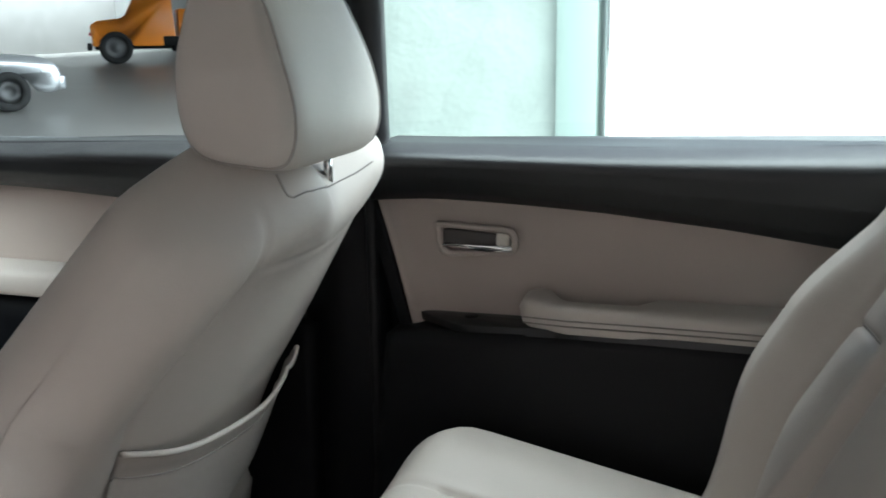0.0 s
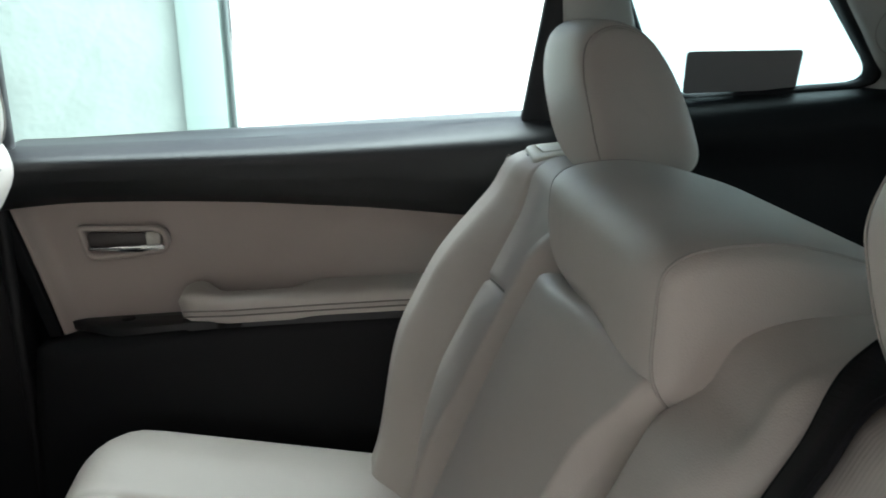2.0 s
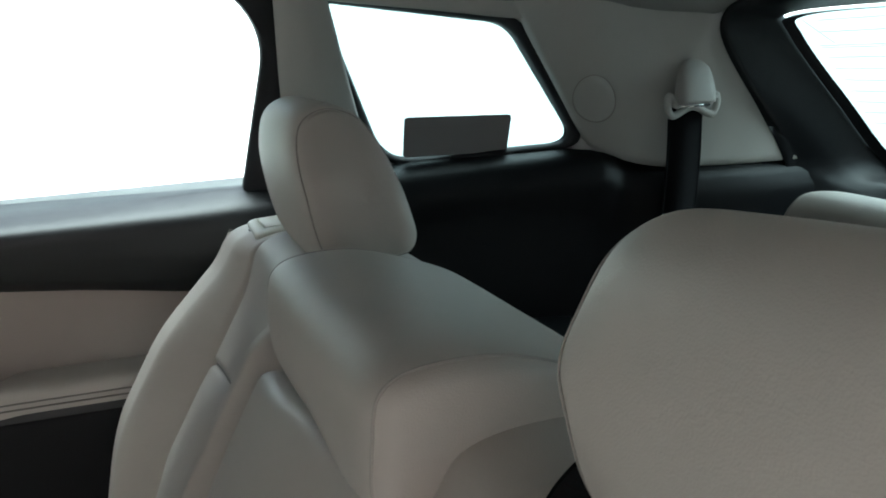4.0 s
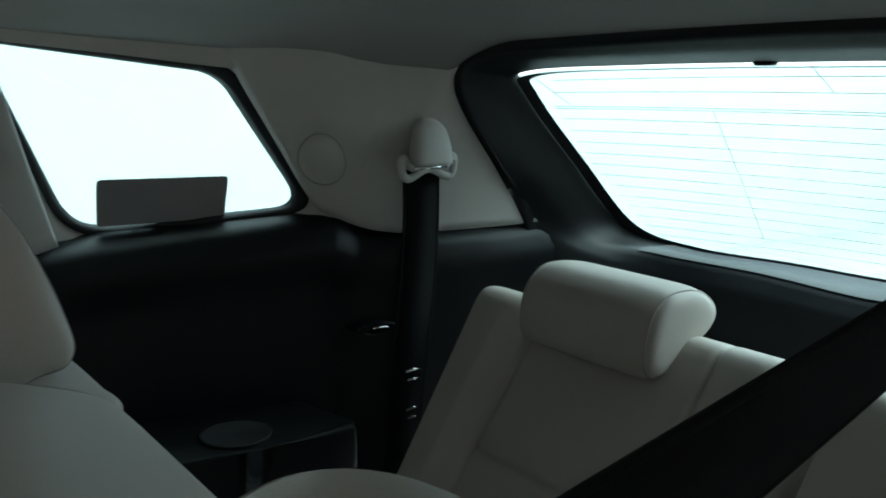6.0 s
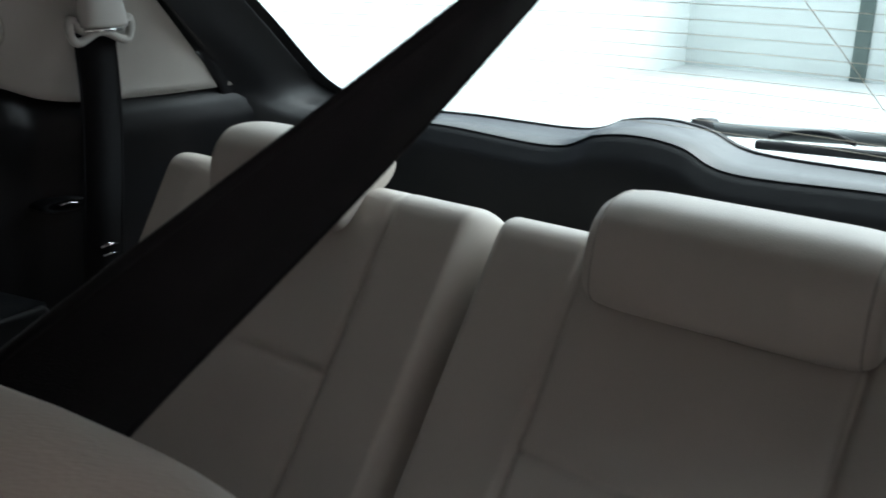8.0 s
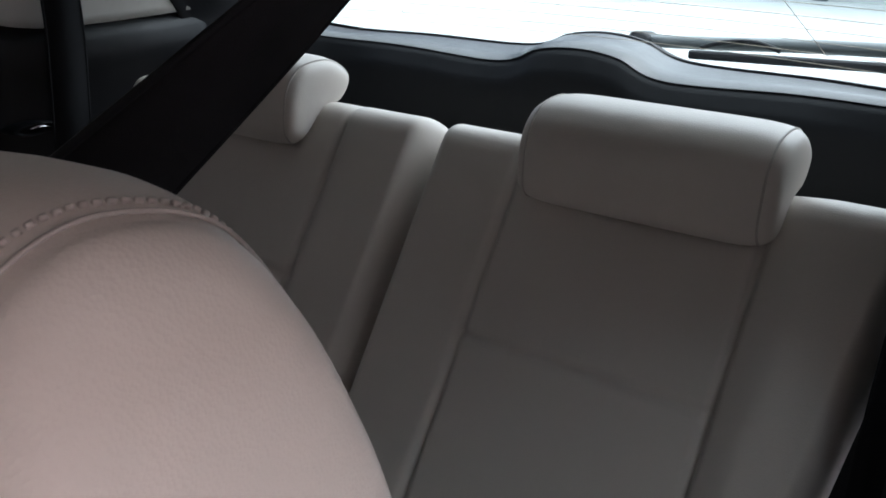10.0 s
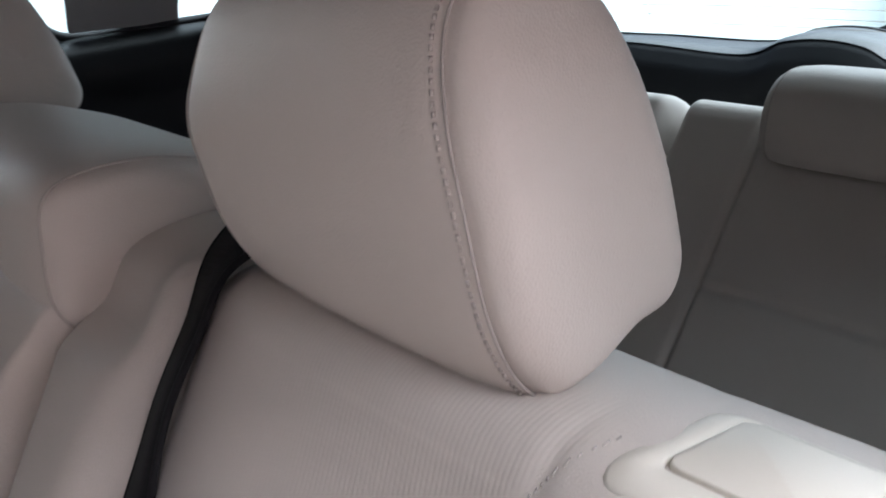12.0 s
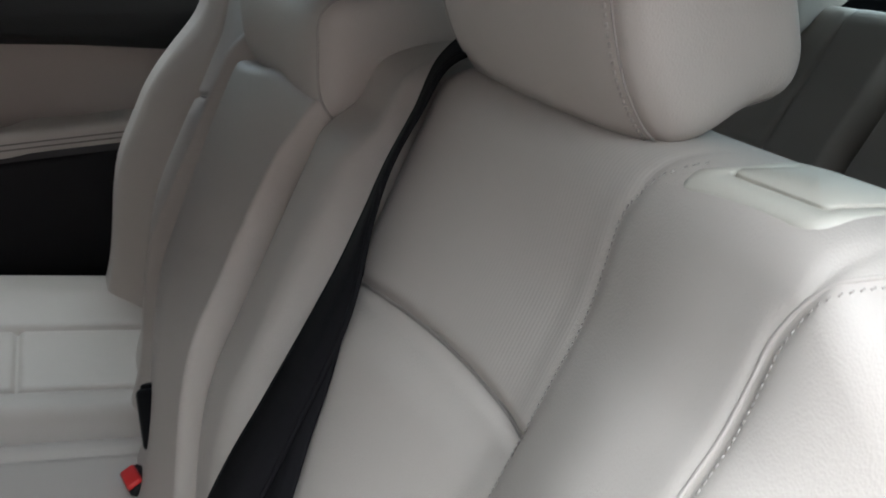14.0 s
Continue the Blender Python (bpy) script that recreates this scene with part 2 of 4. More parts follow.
def headliner_point(u, y):
    """u from -1 to 1 across the car."""
    z = lerp(HL, y)
    a = abs(u)
    drop = 0.030 * smooth(0.72, 1.0, a) ** 1.4 + 0.010 * a * a
    zz = z - drop
    return (u * (side(y, zz) + 0.004), y, zz)


rows = []
for i in range(41):
    y = -0.858 + 2.008 * i / 40
    rows.append([headliner_point(-1 + 2 * j / 48, y) for j in range(49)])
bm = grid(rows)
rows2 = [[(p[0], p[1], p[2] + 0.03) for p in r] for r in rows]
grid(rows2, bm=bm)
tagged(part("ceiling", bm, HEADLINER), "grey woven fabric headliner of the car", "headliner", kind="structure")


def mirrored(bm):
    bmesh.ops.scale(bm, vec=(-1, 1, 1), verts=bm.verts)
    return bm


def outer_skin(name, mat, label):
    """The painted roof over the headliner."""
    rr = [[(1.05 * p[0], p[1], p[2] + 0.05) for p in r] for r in rows]
    bm = grid(rr)
    grid([[(p[0], p[1], p[2] + 0.01) for p in r] for r in rr], bm=bm)
    return tagged(part(name, bm, mat), label, "car roof", kind="structure")


outer_skin("roof", PAINT, "dark painted steel roof of the car")

# ---- rear door, right ----
door = thing("door_1", "closed rear car door with beige insert and black trim", "car door", (0.71, 0.1, 0.6), kind="structure")


def dpart(name, bm, mat, label=""):
    return child(part(name, bm, mat, None, label), door)


TRIM_LOW = [(0.505, 1.098), (0.37, 1.104), (0.10, 1.089), (-0.14, 1.060), (-0.33, 1.030)]
TRIM_TOP = [(0.500, 1.182), (0.37, 1.182), (0.13, 1.182), (-0.12, 1.189), (-0.33, 1.198)]


def sill_bulge(u, v):
    return eased([(0, 0.014), (0.15, 0.030), (0.45, 0.048), (0.70, 0.056), (0.82, 0.054), (0.90, 0.044), (0.96, 0.020), (1.0, -0.008)], v)


dpart("upper_trim", patch(TRIM_LOW, TRIM_TOP, sill_bulge, 0.09, 40, 40), SILL_PLASTIC, "black grained plastic sill trim")
dpart("insert", patch([(0.443, 0.892), (0.28, 0.905), (0.05, 0.92), (-0.38, 0.93)], [(0.500, 1.106), (0.37, 1.112), (0.08, 1.096), (-0.36, 1.04)],
                      lambda u, v: -0.022 + 0.022 * (1 - smooth(0, 0.10, u)) - 0.004 * math.sin(math.pi * v), 0.03, 48, 14), DOOR_CLOTH, "beige leatherette door insert")
# dark edge of the panel, in front of the insert
dpart("edge_strip", patch([(0.462, 0.885), (0.452, 0.885), (0.443, 0.885)], [(0.520, 1.100), (0.511, 1.100), (0.502, 1.100)], 0.002, 0.04, 6, 8), BLACK_PLASTIC)


def lower_bulge(u, v):
    return 0.050 + 0.012 * math.sin(math.pi * v) - 0.035 * smooth(0.42, 0.62, 1 - v) * smooth(0.1, 0.2, u)


dpart("lower_trim", patch([(0.515, 0.46), (0.2, 0.46), (-0.1, 0.46), (-0.38, 0.46)], [(0.470, 0.905), (0.2, 0.925), (-0.1, 0.933), (-0.38, 0.935)], lower_bulge, 0.09, 40, 22), BLACK_PLASTIC)
led = rounded([(0.455, 0.735), (0.36, 0.668), (0.20, 0.655), (-0.38, 0.655), (-0.38, 0.735)], 0.02)
bm = prism([(p[1], p[0]) for p in led], 0.902, 0.914, "z", 0.003)
for v in bm.verts:
    v.co.z += 0.012 * smooth(0.45, 0.15, v.co.y) + 0.009
dpart("ledge", bm, SILL_PLASTIC, "black ledge with pull cup")
# A black disc stands in for the dark of a small hole.
dpart("screw_cover", tube([(0.706, 0.352, 0.905), (0.706, 0.352, 0.9290)], 0.010, 16), BLACK_RUBBER, "small black disc drawn as a round hole")

rows_a = []
for i in range(61):
    t = i / 60
    y = 0.277 - 0.637 * t
    end = math.sqrt(max(0.0, 1 - (1 - min(1.0, t / 0.045)) ** 2)) * (math.sqrt(max(0.0, 1 - (1 - min(1.0, (1 - t) / 0.03)) ** 2)))
    inner = lerp([(-0.36, 0.655), (0.05, 0.652), (0.2, 0.648), (0.28, 0.662)], y)
    outer = 0.735 - 0.047 * smooth(0.075, 0.115, y) + 0.047 * smooth(0.205, 0.245, y)
    top = 0.970 + 0.006 * smooth(0.205, 0.245, y)
    lo = 0.923 + 0.005 * (1 - t)
    cx, cz = (inner + outer) / 2, (top + lo) / 2
    hx, hz = (outer - inner) / 2 * max(end, 0.02), (top - lo) / 2 * max(end, 0.02)
    row = []
    for k in range(28):
        a = 2 * math.pi * k / 28
        c, s = math.cos(a), math.sin(a)
        e = 0.55
        row.append((cx + hx * math.copysign(abs(c) ** e, c), y, cz + hz * math.copysign(abs(s) ** e, s)))
    rows_a.append(row)
arm = dpart("armrest", grid(rows_a, close_v=True, caps=True), LEATHER, "padded pale leather armrest")
for dz in (0.0, -0.008):
    pts = [(lerp([(-0.36, 0.655), (0.05, 0.652), (0.2, 0.648), (0.262, 0.654)], y) - 0.0005, y, 0.950 + dz) for y in [0.262 - 0.62 * k / 40 for k in range(41)]]
    part("seam", tube(pts, 0.0012, 6), SEAM_DARK, arm)

# handle: bezel with a cup and a chrome lever
bez = rounded([(0.414, 1.066), (0.287, 1.060), (0.283, 1.020), (0.405, 1.012)], [0.008, 0.022, 0.022, 0.02], 6)
inn = rounded([(0.405, 1.058), (0.295, 1.053), (0.293, 1.027), (0.398, 1.021)], [0.006, 0.018, 0.018, 0.015], 6)
lps = []
for pts, o in ((bez, 0.727), (bez, 0.719), (inn, 0.719), (inn, 0.745)):
    lps.append([(o, p[0], p[1]) for p in pts])
bm = grid(lps, close_v=True)
bm.faces.new([bm.verts.new(q) for q in lps[-1]])
hb = dpart("handle_bezel", bm, DOOR_CLOTH, "recessed beige handle bezel")
lev = rounded([(0.402, 1.032), (0.33, 1.0245), (0.292, 1.026), (0.292, 1.034), (0.33, 1.034)], 0.004, 3)
hl = part("handle", prism(lev, 0.716, 0.724, "x", 0.002), CHROME, None, "chrome door handle lever")
child(hl, door)
child(part("lever_plate", prism(rounded([(0.402, 1.054), (0.318, 1.049), (0.318, 1.030), (0.400, 1.028)], 0.006), 0.728, 0.734, "x", 0.002), LEVER_GREY, None, "dark grey lever plate"), door)
child(part("lock_button", prism(rounded([(0.318, 1.052), (0.298, 1.051), (0.298, 1.030), (0.318, 1.031)], 0.004), 0.722, 0.734, "x", 0.003), BEIGE_PLASTIC, None, "small beige lock button"), door)

# window of the door: frame, seal and pane
WIN = [(0.484, 1.172), (-0.228, 1.182), (-0.262, 1.40), (-0.20, 1.47), (0.447, 1.47)]


def on_side(p, o):
    return (side(p[0], p[1]) - o, p[0], p[1])


def frame_ring(inner, outer, o0, o1):
    return grid([[on_side(p, o0 - 0.02) for p in inner], [on_side(p, o0) for p in inner], [on_side(p, o1) for p in outer], [on_side(p, o1 - 0.03) for p in outer]], close_v=True)


wi = rounded(WIN, [0.02, 0.008, 0.06, 0.05, 0.04], 6)
wo = rounded([(0.516, 1.160), (-0.292, 1.170), (-0.292, 1.335), (-0.27, 1.50), (0.482, 1.50)], [0.005, 0.005, 0.01, 0.05, 0.04], 6)
dpart("window_frame", frame_ring(wi, wo, 0.004, 0.010), BLACK_RUBBER, "black window frame")
pane = part("pane", bmesh.new(), GLASS)


def pane_mesh(ob, outline, o, tinted=False):
    bm = bmesh.new()
    bm.faces.new([bm.verts.new(on_side(p, o)) for p in outline])
    bm.to_mesh(ob.data)
    bm.free()
    ob.visible_shadow = tinted
    return ob


child(pane_mesh(pane, wi, -0.012), door)

# ---- pillars and quarter trim, right ----
bp = thing("pillar_b", "grey and black centre pillar trim beside the rear door", "pillar trim", (0.71, 0.52, 0.6), kind="structure")
child(part("upper_cover", patch([(0.575, 1.10), (0.545, 1.10), (0.512, 1.10)], [(0.575, 1.49), (0.545, 1.49), (0.512, 1.49)], lambda u, v: 0.012 + 0.02 * math.sin(math.pi * u), 0.05, 14, 10), GREY_PLASTIC), bp)
child(part("door_seal", tube([(side(0.508, z) - 0.004, 0.508, z) for z in [0.5 + 0.99 * k / 30 for k in range(31)]], 0.009, 8), BLACK_RUBBER), bp)
child(part("lower_cover", patch([(0.66, 0.46), (0.56, 0.46), (0.46, 0.46)], [(0.62, 1.10), (0.57, 1.10), (0.505, 1.10)], lambda u, v: -0.01 + 0.03 * math.sin(math.pi * u), 0.06, 14, 12), BLACK_PLASTIC), bp)

QW = [(-0.334, 1.440), (-0.598, 1.408), (-0.728, 1.232), (-0.437, 1.217)]
qi = rounded(QW, [0.02, 0.03, 0.045, 0.05], 8)
qcen = Vector((-0.53, 1.32))


def grown(outline, d):
    return [p + (p - qcen).normalized() * d for p in outline]


qw = thing("window_1", "rear quarter window with a black rubber seal", "car window", (0.66, -0.53, 1.2), kind="structure")
child(part("window_frame", frame_ring(qi, grown(qi, 0.013), -0.014, -0.006), BLACK_RUBBER), qw)
child(part("recess_trim", grid([[on_side(p, -0.012) for p in grown(qi, 0.012)], [on_side(p, -0.003) for p in grown(qi, 0.024)], [on_side(p, 0.0) for p in grown(qi, 0.050)]], close_v=True), GREY_PLASTIC, None, "light grey window surround"), qw)
child(pane_mesh(part("pane", bmesh.new(), PRIVACY_GLASS), grown(qi, 0.006), -0.028, True), qw)

cp = part("pillar_c", patch([(-0.292, 1.190), (-0.36, 1.195), (-0.415, 1.2)], [(-0.262, 1.50), (-0.29, 1.50), (-0.318, 1.50)], lambda u, v: 0.010 + 0.012 * math.sin(math.pi * u), 0.05, 16, 16), GREY_PLASTIC)
tagged(cp, "light grey plastic pillar trim between the side windows", "pillar trim", kind="structure")

# quarter panel above the belt line, behind the window, with the belt anchor
dp = thing("pillar_d", "light grey rear pillar trim with belt anchor", "pillar trim", (0.6, -0.85, 1.2), kind="structure")
cover_bm = patch([(-0.735, 1.228), (-0.80, 1.200), (-0.92, 1.192), (-1.13, 1.198)], [(-0.585, 1.445), (-0.68, 1.45), (-0.78, 1.45), (-0.93, 1.44)],
                          lambda u, v: 0.006 + 0.030 * math.sin(math.pi * min(1, u * 1.6)) * (0.5 + 0.5 * v) - 0.012 * smooth(0.8, 1.0, u), 0.05, 36, 20)
cover_tree = BVHTree.FromBMesh(cover_bm)
child(part("cover", cover_bm, GREY_PLASTIC), dp)
child(part("upper_cover", patch([(-0.30, 1.445), (-0.45, 1.430), (-0.61, 1.414), (-0.70, 1.42)], [(-0.30, 1.50), (-0.5, 1.50), (-0.7, 1.48), (-0.86, 1.46)], 0.004, 0.05, 30, 6), GREY_PLASTIC), dp)


def cover_x(y, z):
    """The inner face of the rear pillar's cover."""
    v = max(0.0, min(1.0, (z - 1.225) / 0.22))
    y0, y1 = -0.735 + 0.15 * v, -1.055 + 0.20 * v
    u = max(0.0, min(1.0, (y - y0) / (y1 - y0)))
    return side(y, z) - 0.006 - 0.030 * math.sin(math.pi * min(1, u * 1.6)) * (0.5 + 0.5 * v)


def oval(cy, cz, ry, rz, turn, f, o, n=36):
    out = []
    for k in range(n):
        a = 2 * math.pi * k / n
        p, q = ry * f * math.cos(a), rz * f * math.sin(a)
        y = cy + p * math.cos(turn) - q * math.sin(turn)
        z = cz + p * math.sin(turn) + q * math.cos(turn)
        hit = cover_tree.ray_cast(Vector((0.2, y, z)), Vector((1, 0, 0)))[0]
        out.append(((hit.x if hit else cover_x(y, z)) - o, y, z))
    return out


child(part("trim_cap", grid([oval(-0.719, 1.300, 0.024, 0.037, -0.55, f, o) for f, o in ((1.06, -0.004), (1.04, 0.0006), (1.0, -0.0010), (0.96, 0.0022), (0.6, 0.0035), (0.03, 0.0038))], close_v=True), GREY_PLASTIC, None, "round flush trim cap"), dp)
child(part("cap_gap", tube(oval(-0.719, 1.300, 0.024, 0.037, -0.55, 1.02, 0.0004), 0.0008, 6, closed=True), LEATHER_SEAM, None, "dark gap round the cap"), dp)


# ---- quarter trim below the belt line ----
qt = thing("quarter_trim", "black plastic side trim beside the third row with cup holder", "side trim", (0.65, -0.7, 0.5), kind="structure")


def quarter_off(u, v):
    ledge = eased([(0, 0.022), (0.86, 0.024), (0.905, 0.030), (0.935, 0.050), (0.962, 0.050), (0.980, 0.036), (0.993, 0.010), (1.0, -0.010)], v)
    return ledge * (1 - 0.45 * smooth(0.45, 0.62, u)) - 0.05 * smooth(0.85, 1.0, u)


child(part("panel", patch([(-0.300, 0.46), (-0.55, 0.46), (-0.85, 0.46), (-1.24, 0.46)], [(-0.300, 1.196), (-0.44, 1.212), (-0.70, 1.224), (-0.755, 1.220), (-0.80, 1.203), (-0.92, 1.196), (-1.24, 1.201)],
                          quarter_off, 0.05, 60, 90), QUARTER_PLASTIC), qt)
sh = rounded([(0.70, -0.40), (0.535, -0.42), (0.507, -0.58), (0.512, -0.722), (0.66, -0.69)], [0.03, 0.03, 0.03, 0.012, 0.03], 6)
bm = prism(sh, 0.90, 0.968, "z", 0.012, 3)
shelf = child(part("shelf", bm, BLACK_PLASTIC, None, "black shelf with a cup holder"), qt)
cup = grid([[(0.565 + r * math.cos(a), -0.575 + r * math.sin(a), z) for a in [2 * math.pi * k / 32 for k in range(32)]] for r, z in ((0.042, 0.9685), (0.044, 0.972), (0.040, 0.972), (0.037, 0.9695), (0.002, 0.9692))], close_v=True)
child(part("cup_holder", cup, BLACK_RUBBER, None, "round black cup holder"), qt)
hk = grid([[(0.603 + 0.004 * math.cos(a) + dx, -0.797 + 0.030 * math.cos(a) * f, 1.064 + 0.008 * math.sin(a) * f) for a in [2 * math.pi * k / 24 for k in range(24)]] for f, dx in ((1.15, 0.012), (1.1, -0.014), (0.9, -0.018), (0.7, -0.012), (0.02, -0.010))], close_v=True)
child(part("latch_handle", hk, BLACK_PLASTIC, None, "small black latch handle"), qt)
child(part("latch_edge", tube([(0.584, -0.797 + 0.010 * k, 1.068 - 0.0012 * k * k) for k in (-2, -1, 0, 1)], 0.0016, 6), CHROME, None, "bright metal latch edge"), qt)

# ---- tailgate ----
L0 = [(0, -1.330, 1.168), (0.06, -1.330, 1.161), (0.127, -1.328, 1.140), (0.30, -1.312, 1.141), (0.44, -1.275, 1.146), (0.535, -1.225, 1.175), (0.530, -1.10, 1.285), (0.510, -0.985, 1.385), (0.465, -0.948, 1.413), (0.25, -0.95, 1.420), (0, -0.955, 1.421)]
L1 = [(0, -1.250, 1.166), (0.06, -1.250, 1.159), (0.127, -1.250, 1.136), (0.30, -1.245, 1.142), (0.45, -1.215, 1.148), (0.540, -1.140, 1.172), (0.532, -1.01, 1.285), (0.508, -0.91, 1.395), (0.445, -0.885, 1.422), (0.25, -0.89, 1.428), (0, -0.895, 1.430)]
L2 = [(0, -1.225, 1.125), (0.06, -1.225, 1.12), (0.127, -1.225, 1.10), (0.30, -1.22, 1.105), (0.46, -1.19, 1.11), (0.556, -1.072, 1.173), (0.533, -0.945, 1.297), (0.508, -0.864, 1.394), (0.43, -0.85, 1.434), (0.25, -0.855, 1.442), (0, -0.86, 1.446)]
L3 = [(0, -1.20, 0.55), (0.06, -1.20, 0.55), (0.127, -1.20, 0.55), (0.30, -1.19, 0.55), (0.46, -1.17, 0.55), (0.57, -1.12, 0.95), (0.545, -1.03, 1.285), (0.528, -0.93, 1.440), (0.45, -0.90, 1.510), (0.25, -0.90, 1.525), (0, -0.905, 1.530)]


def both(half):
    return half + [(-p[0], p[1], p[2]) for p in half[-2:0:-1]]


tg = thing("tailgate", "black-trimmed tailgate with heated rear window", "tailgate", (0, -1.2, 0.6), kind="structure")
NL = 160
loops = [spline(both(h), NL) for h in (L0, L1, L2, L3)]
rows_t = [[(p[0] * 1.01, p[1] - 0.012, p[2] + 0.004) for p in loops[0]], loops[0]]
for a, b, fs in ((0, 1, (0.12, 0.35, 0.62, 0.88)), (1, 2, (0.12, 0.35, 0.65, 1.0)), (2, 3, (0.3, 0.65, 1.0))):
    for f in fs:
        rows_t.append([loops[a][i].lerp(loops[b][i], f) for i in range(NL)])
child(part("inner_trim", grid(rows_t, close_v=True), QUARTER_PLASTIC), tg)
cols = [i for i in range(-NL // 2, NL // 2) if loops[0][i].z < 1.169 and abs(loops[0][i].x) < 0.47]
child(part("ledge", grid([[Vector(r[i]) + Vector((0, 0.001, 0.0025)) for i in cols] for r in rows_t[1:7]]), LEDGE_PLASTIC, None, "satin black ledge under the glass"), tg)
child(part("glass_seal", grid([[Vector(p) + Vector((0, -0.004, -0.004)) for p in loops[0]], [Vector((0.965 * p[0], p[1] * 0.985 - 0.018 + 0.0, (p[2] - 1.28) * 0.965 + 1.28)) + Vector((0, -0.008, 0)) for p in loops[0]]], close_v=True), BLACK_RUBBER), tg)
bm = bmesh.new()
bm.faces.new([bm.verts.new((p[0] * 1.02, p[1] - 0.016, p[2])) for p in loops[0]])
bmesh.ops.triangulate(bm, faces=bm.faces)
gp = part("pane", bm, PRIVACY_GLASS)
child(gp, tg)

# roof spoiler over the rear window, outside; unseen, added to cut steep light
rows_s = []
for i in range(25):
    x = -0.58 + 1.16 * i / 24
    b = 0.03 * (abs(x) / 0.58) ** 2
    rows_s.append([(x, -0.875, 1.535 - b), (x, -1.00, 1.528 - b), (x, -1.115 + 2 * b, 1.512 - b), (x, -1.128 + 2 * b, 1.503 - b), (x, -1.115 + 2 * b, 1.495 - b), (x, -1.00, 1.492 - b), (x, -0.93, 1.470 - b), (x, -0.885, 1.475 - b)])
child(part("spoiler", grid(rows_s, close_v=True, caps=True), PAINT, None, "unseen painted roof spoiler added to cut steep light"), tg)

# small slots in the side trim and a bracket over the rear window
for z0 in (1.010, 0.955):
    sl = tube([(0.546, -0.828 + 0.013 * k, z0 + d) for k, d in ((1, 0.0), (0, 0.002), (-1, 0.0))], 0.0022, 6)
    tube([(0.545, -0.828 + 0.011 * k, z0 - 0.012 + d) for k, d in ((1, 0.0), (0, 0.001), (-1, 0.0))], 0.0016, 6, sl)
    child(part("belt_slot", sl, CHROME, None, "small metal belt slot"), qt)
child(part("bracket", box((0.112, -0.952, 1.424), (0.022, 0.014, 0.012), 0.003), BLACK_PLASTIC, None, "small black bracket"), tg)


# ================= seats =================
def slab(xa, xb, origin, lean, s0, s1, thick, front, r=0.03, rt=0.05, forward=1, nx=70, ns=80, rb=0.03, tilt=0.0, shift=None):
    """A cushion between xa and xb. s runs up the lean from origin (y, z), n out of its face; front(x, s) is the face's relief."""
    a = radians(lean)
    sd = Vector((0, -math.sin(a), math.cos(a)))
    nd = Vector((0, math.cos(a), math.sin(a))) * forward
    o = Vector((0, origin[0], origin[1]))
    rows = []
    for i in range(nx + 1):
        f = i / nx
        f = 0.5 - 0.5 * math.cos(math.pi * f) if i not in (0, nx) else f
        f = 0.5 * f + 0.5 * (i / nx)
        x = xa + (xb - xa) * f
        d = min(x - xa, xb - x)
        ex = math.sqrt(max(0.0, 1 - (1 - min(1.0, d / r)) ** 2))
        top = s1(x) if callable(s1) else s1
        top -= rt * 0.6 * (1 - ex)
        row = []
        mid = -thick / 2

        def put(s, n):
            row.append(Vector((x + (shift(x, s) if shift else 0.0), 0, 0)) + o + sd * s + nd * n)
        for j in range(ns + 1):
            s = s0 + (top - rt - s0) * j / ns
            n = front(x, s)
            e = math.sqrt(max(0.0, 1 - (1 - min(1.0, (s - s0 + 0.0005) / rb)) ** 2))
            put(s, mid + (n - mid) * max(0.02, ex * e))
        n = front(x, top - rt)
        hf, hb = (n - mid) * max(0.02, ex), thick / 2 * max(0.02, ex)
        for j in range(1, 20):
            q = math.pi * j / 20
            c = math.cos(q)
            nn = mid + (hf if c > 0 else hb) * c
            put(top - rt + rt * math.sin(q) ** 0.7 + tilt * (mid + hf - nn), nn)
        for j in range(13):
            s = top - rt + tilt * (hf + hb) + (s0 - top + rt - tilt * (hf + hb)) * j / 12
            put(s, mid - hb)
        rows.append(row)
    return grid(rows, close_v=True, caps=True)


def groove(d, w):
    return math.exp(-(d / w) ** 2)


def sweep(profile, xa, xb, e=0.34, nx=44, n=64, bow=0.0, taper=0.0, sunk=0.0, inner=None):
    """A padded body: a closed (y, z) outline drawn out along x with rounded ends; sunk: where a seam pulls it in; inner: the taper of the end at xa."""
    pts = spline([(p[0], p[1], 0) for p in profile], n)
    cy = sum(p.x for p in pts) / n
    cz = sum(p.y for p in pts) / n
    xc, hw = (xa + xb) / 2, (xb - xa) / 2
    rows = []
    for i in range(nx + 1):
        a = -math.pi / 2 + math.pi * i / nx
        sx, k = math.sin(a), max(1e-7, math.cos(a))
        x = math.copysign(abs(sx) ** e, sx)
        k = k ** e
        if sunk:
            k *= 1 - 0.022 * groove((abs(x) - sunk) * hw, 0.003)
        row = []
        for p in pts:
            w = 1 - (inner if inner and x < 0 else taper) * smooth(0, 0.08, (p.y - cz) * k)
            row.append((xc + hw * x * w, cy + (p.x - cy) * k + bow * x * x, cz + (p.y - cz) * k))
        rows.append(row)
    return grid(rows, close_v=True, caps=True)


def seam_loop(profile, xa, xb, at, k, r, n=96, bow=0.0, taper=0.0, out=1.0, inner=None):
    pts = spline([(p[0], p[1], 0) for p in profile], n)
    cy = sum(p.x for p in pts) / n
    cz = sum(p.y for p in pts) / n
    xc, hw = (xa + xb) / 2, (xb - xa) / 2
    taper = inner if inner and at < 0 else taper
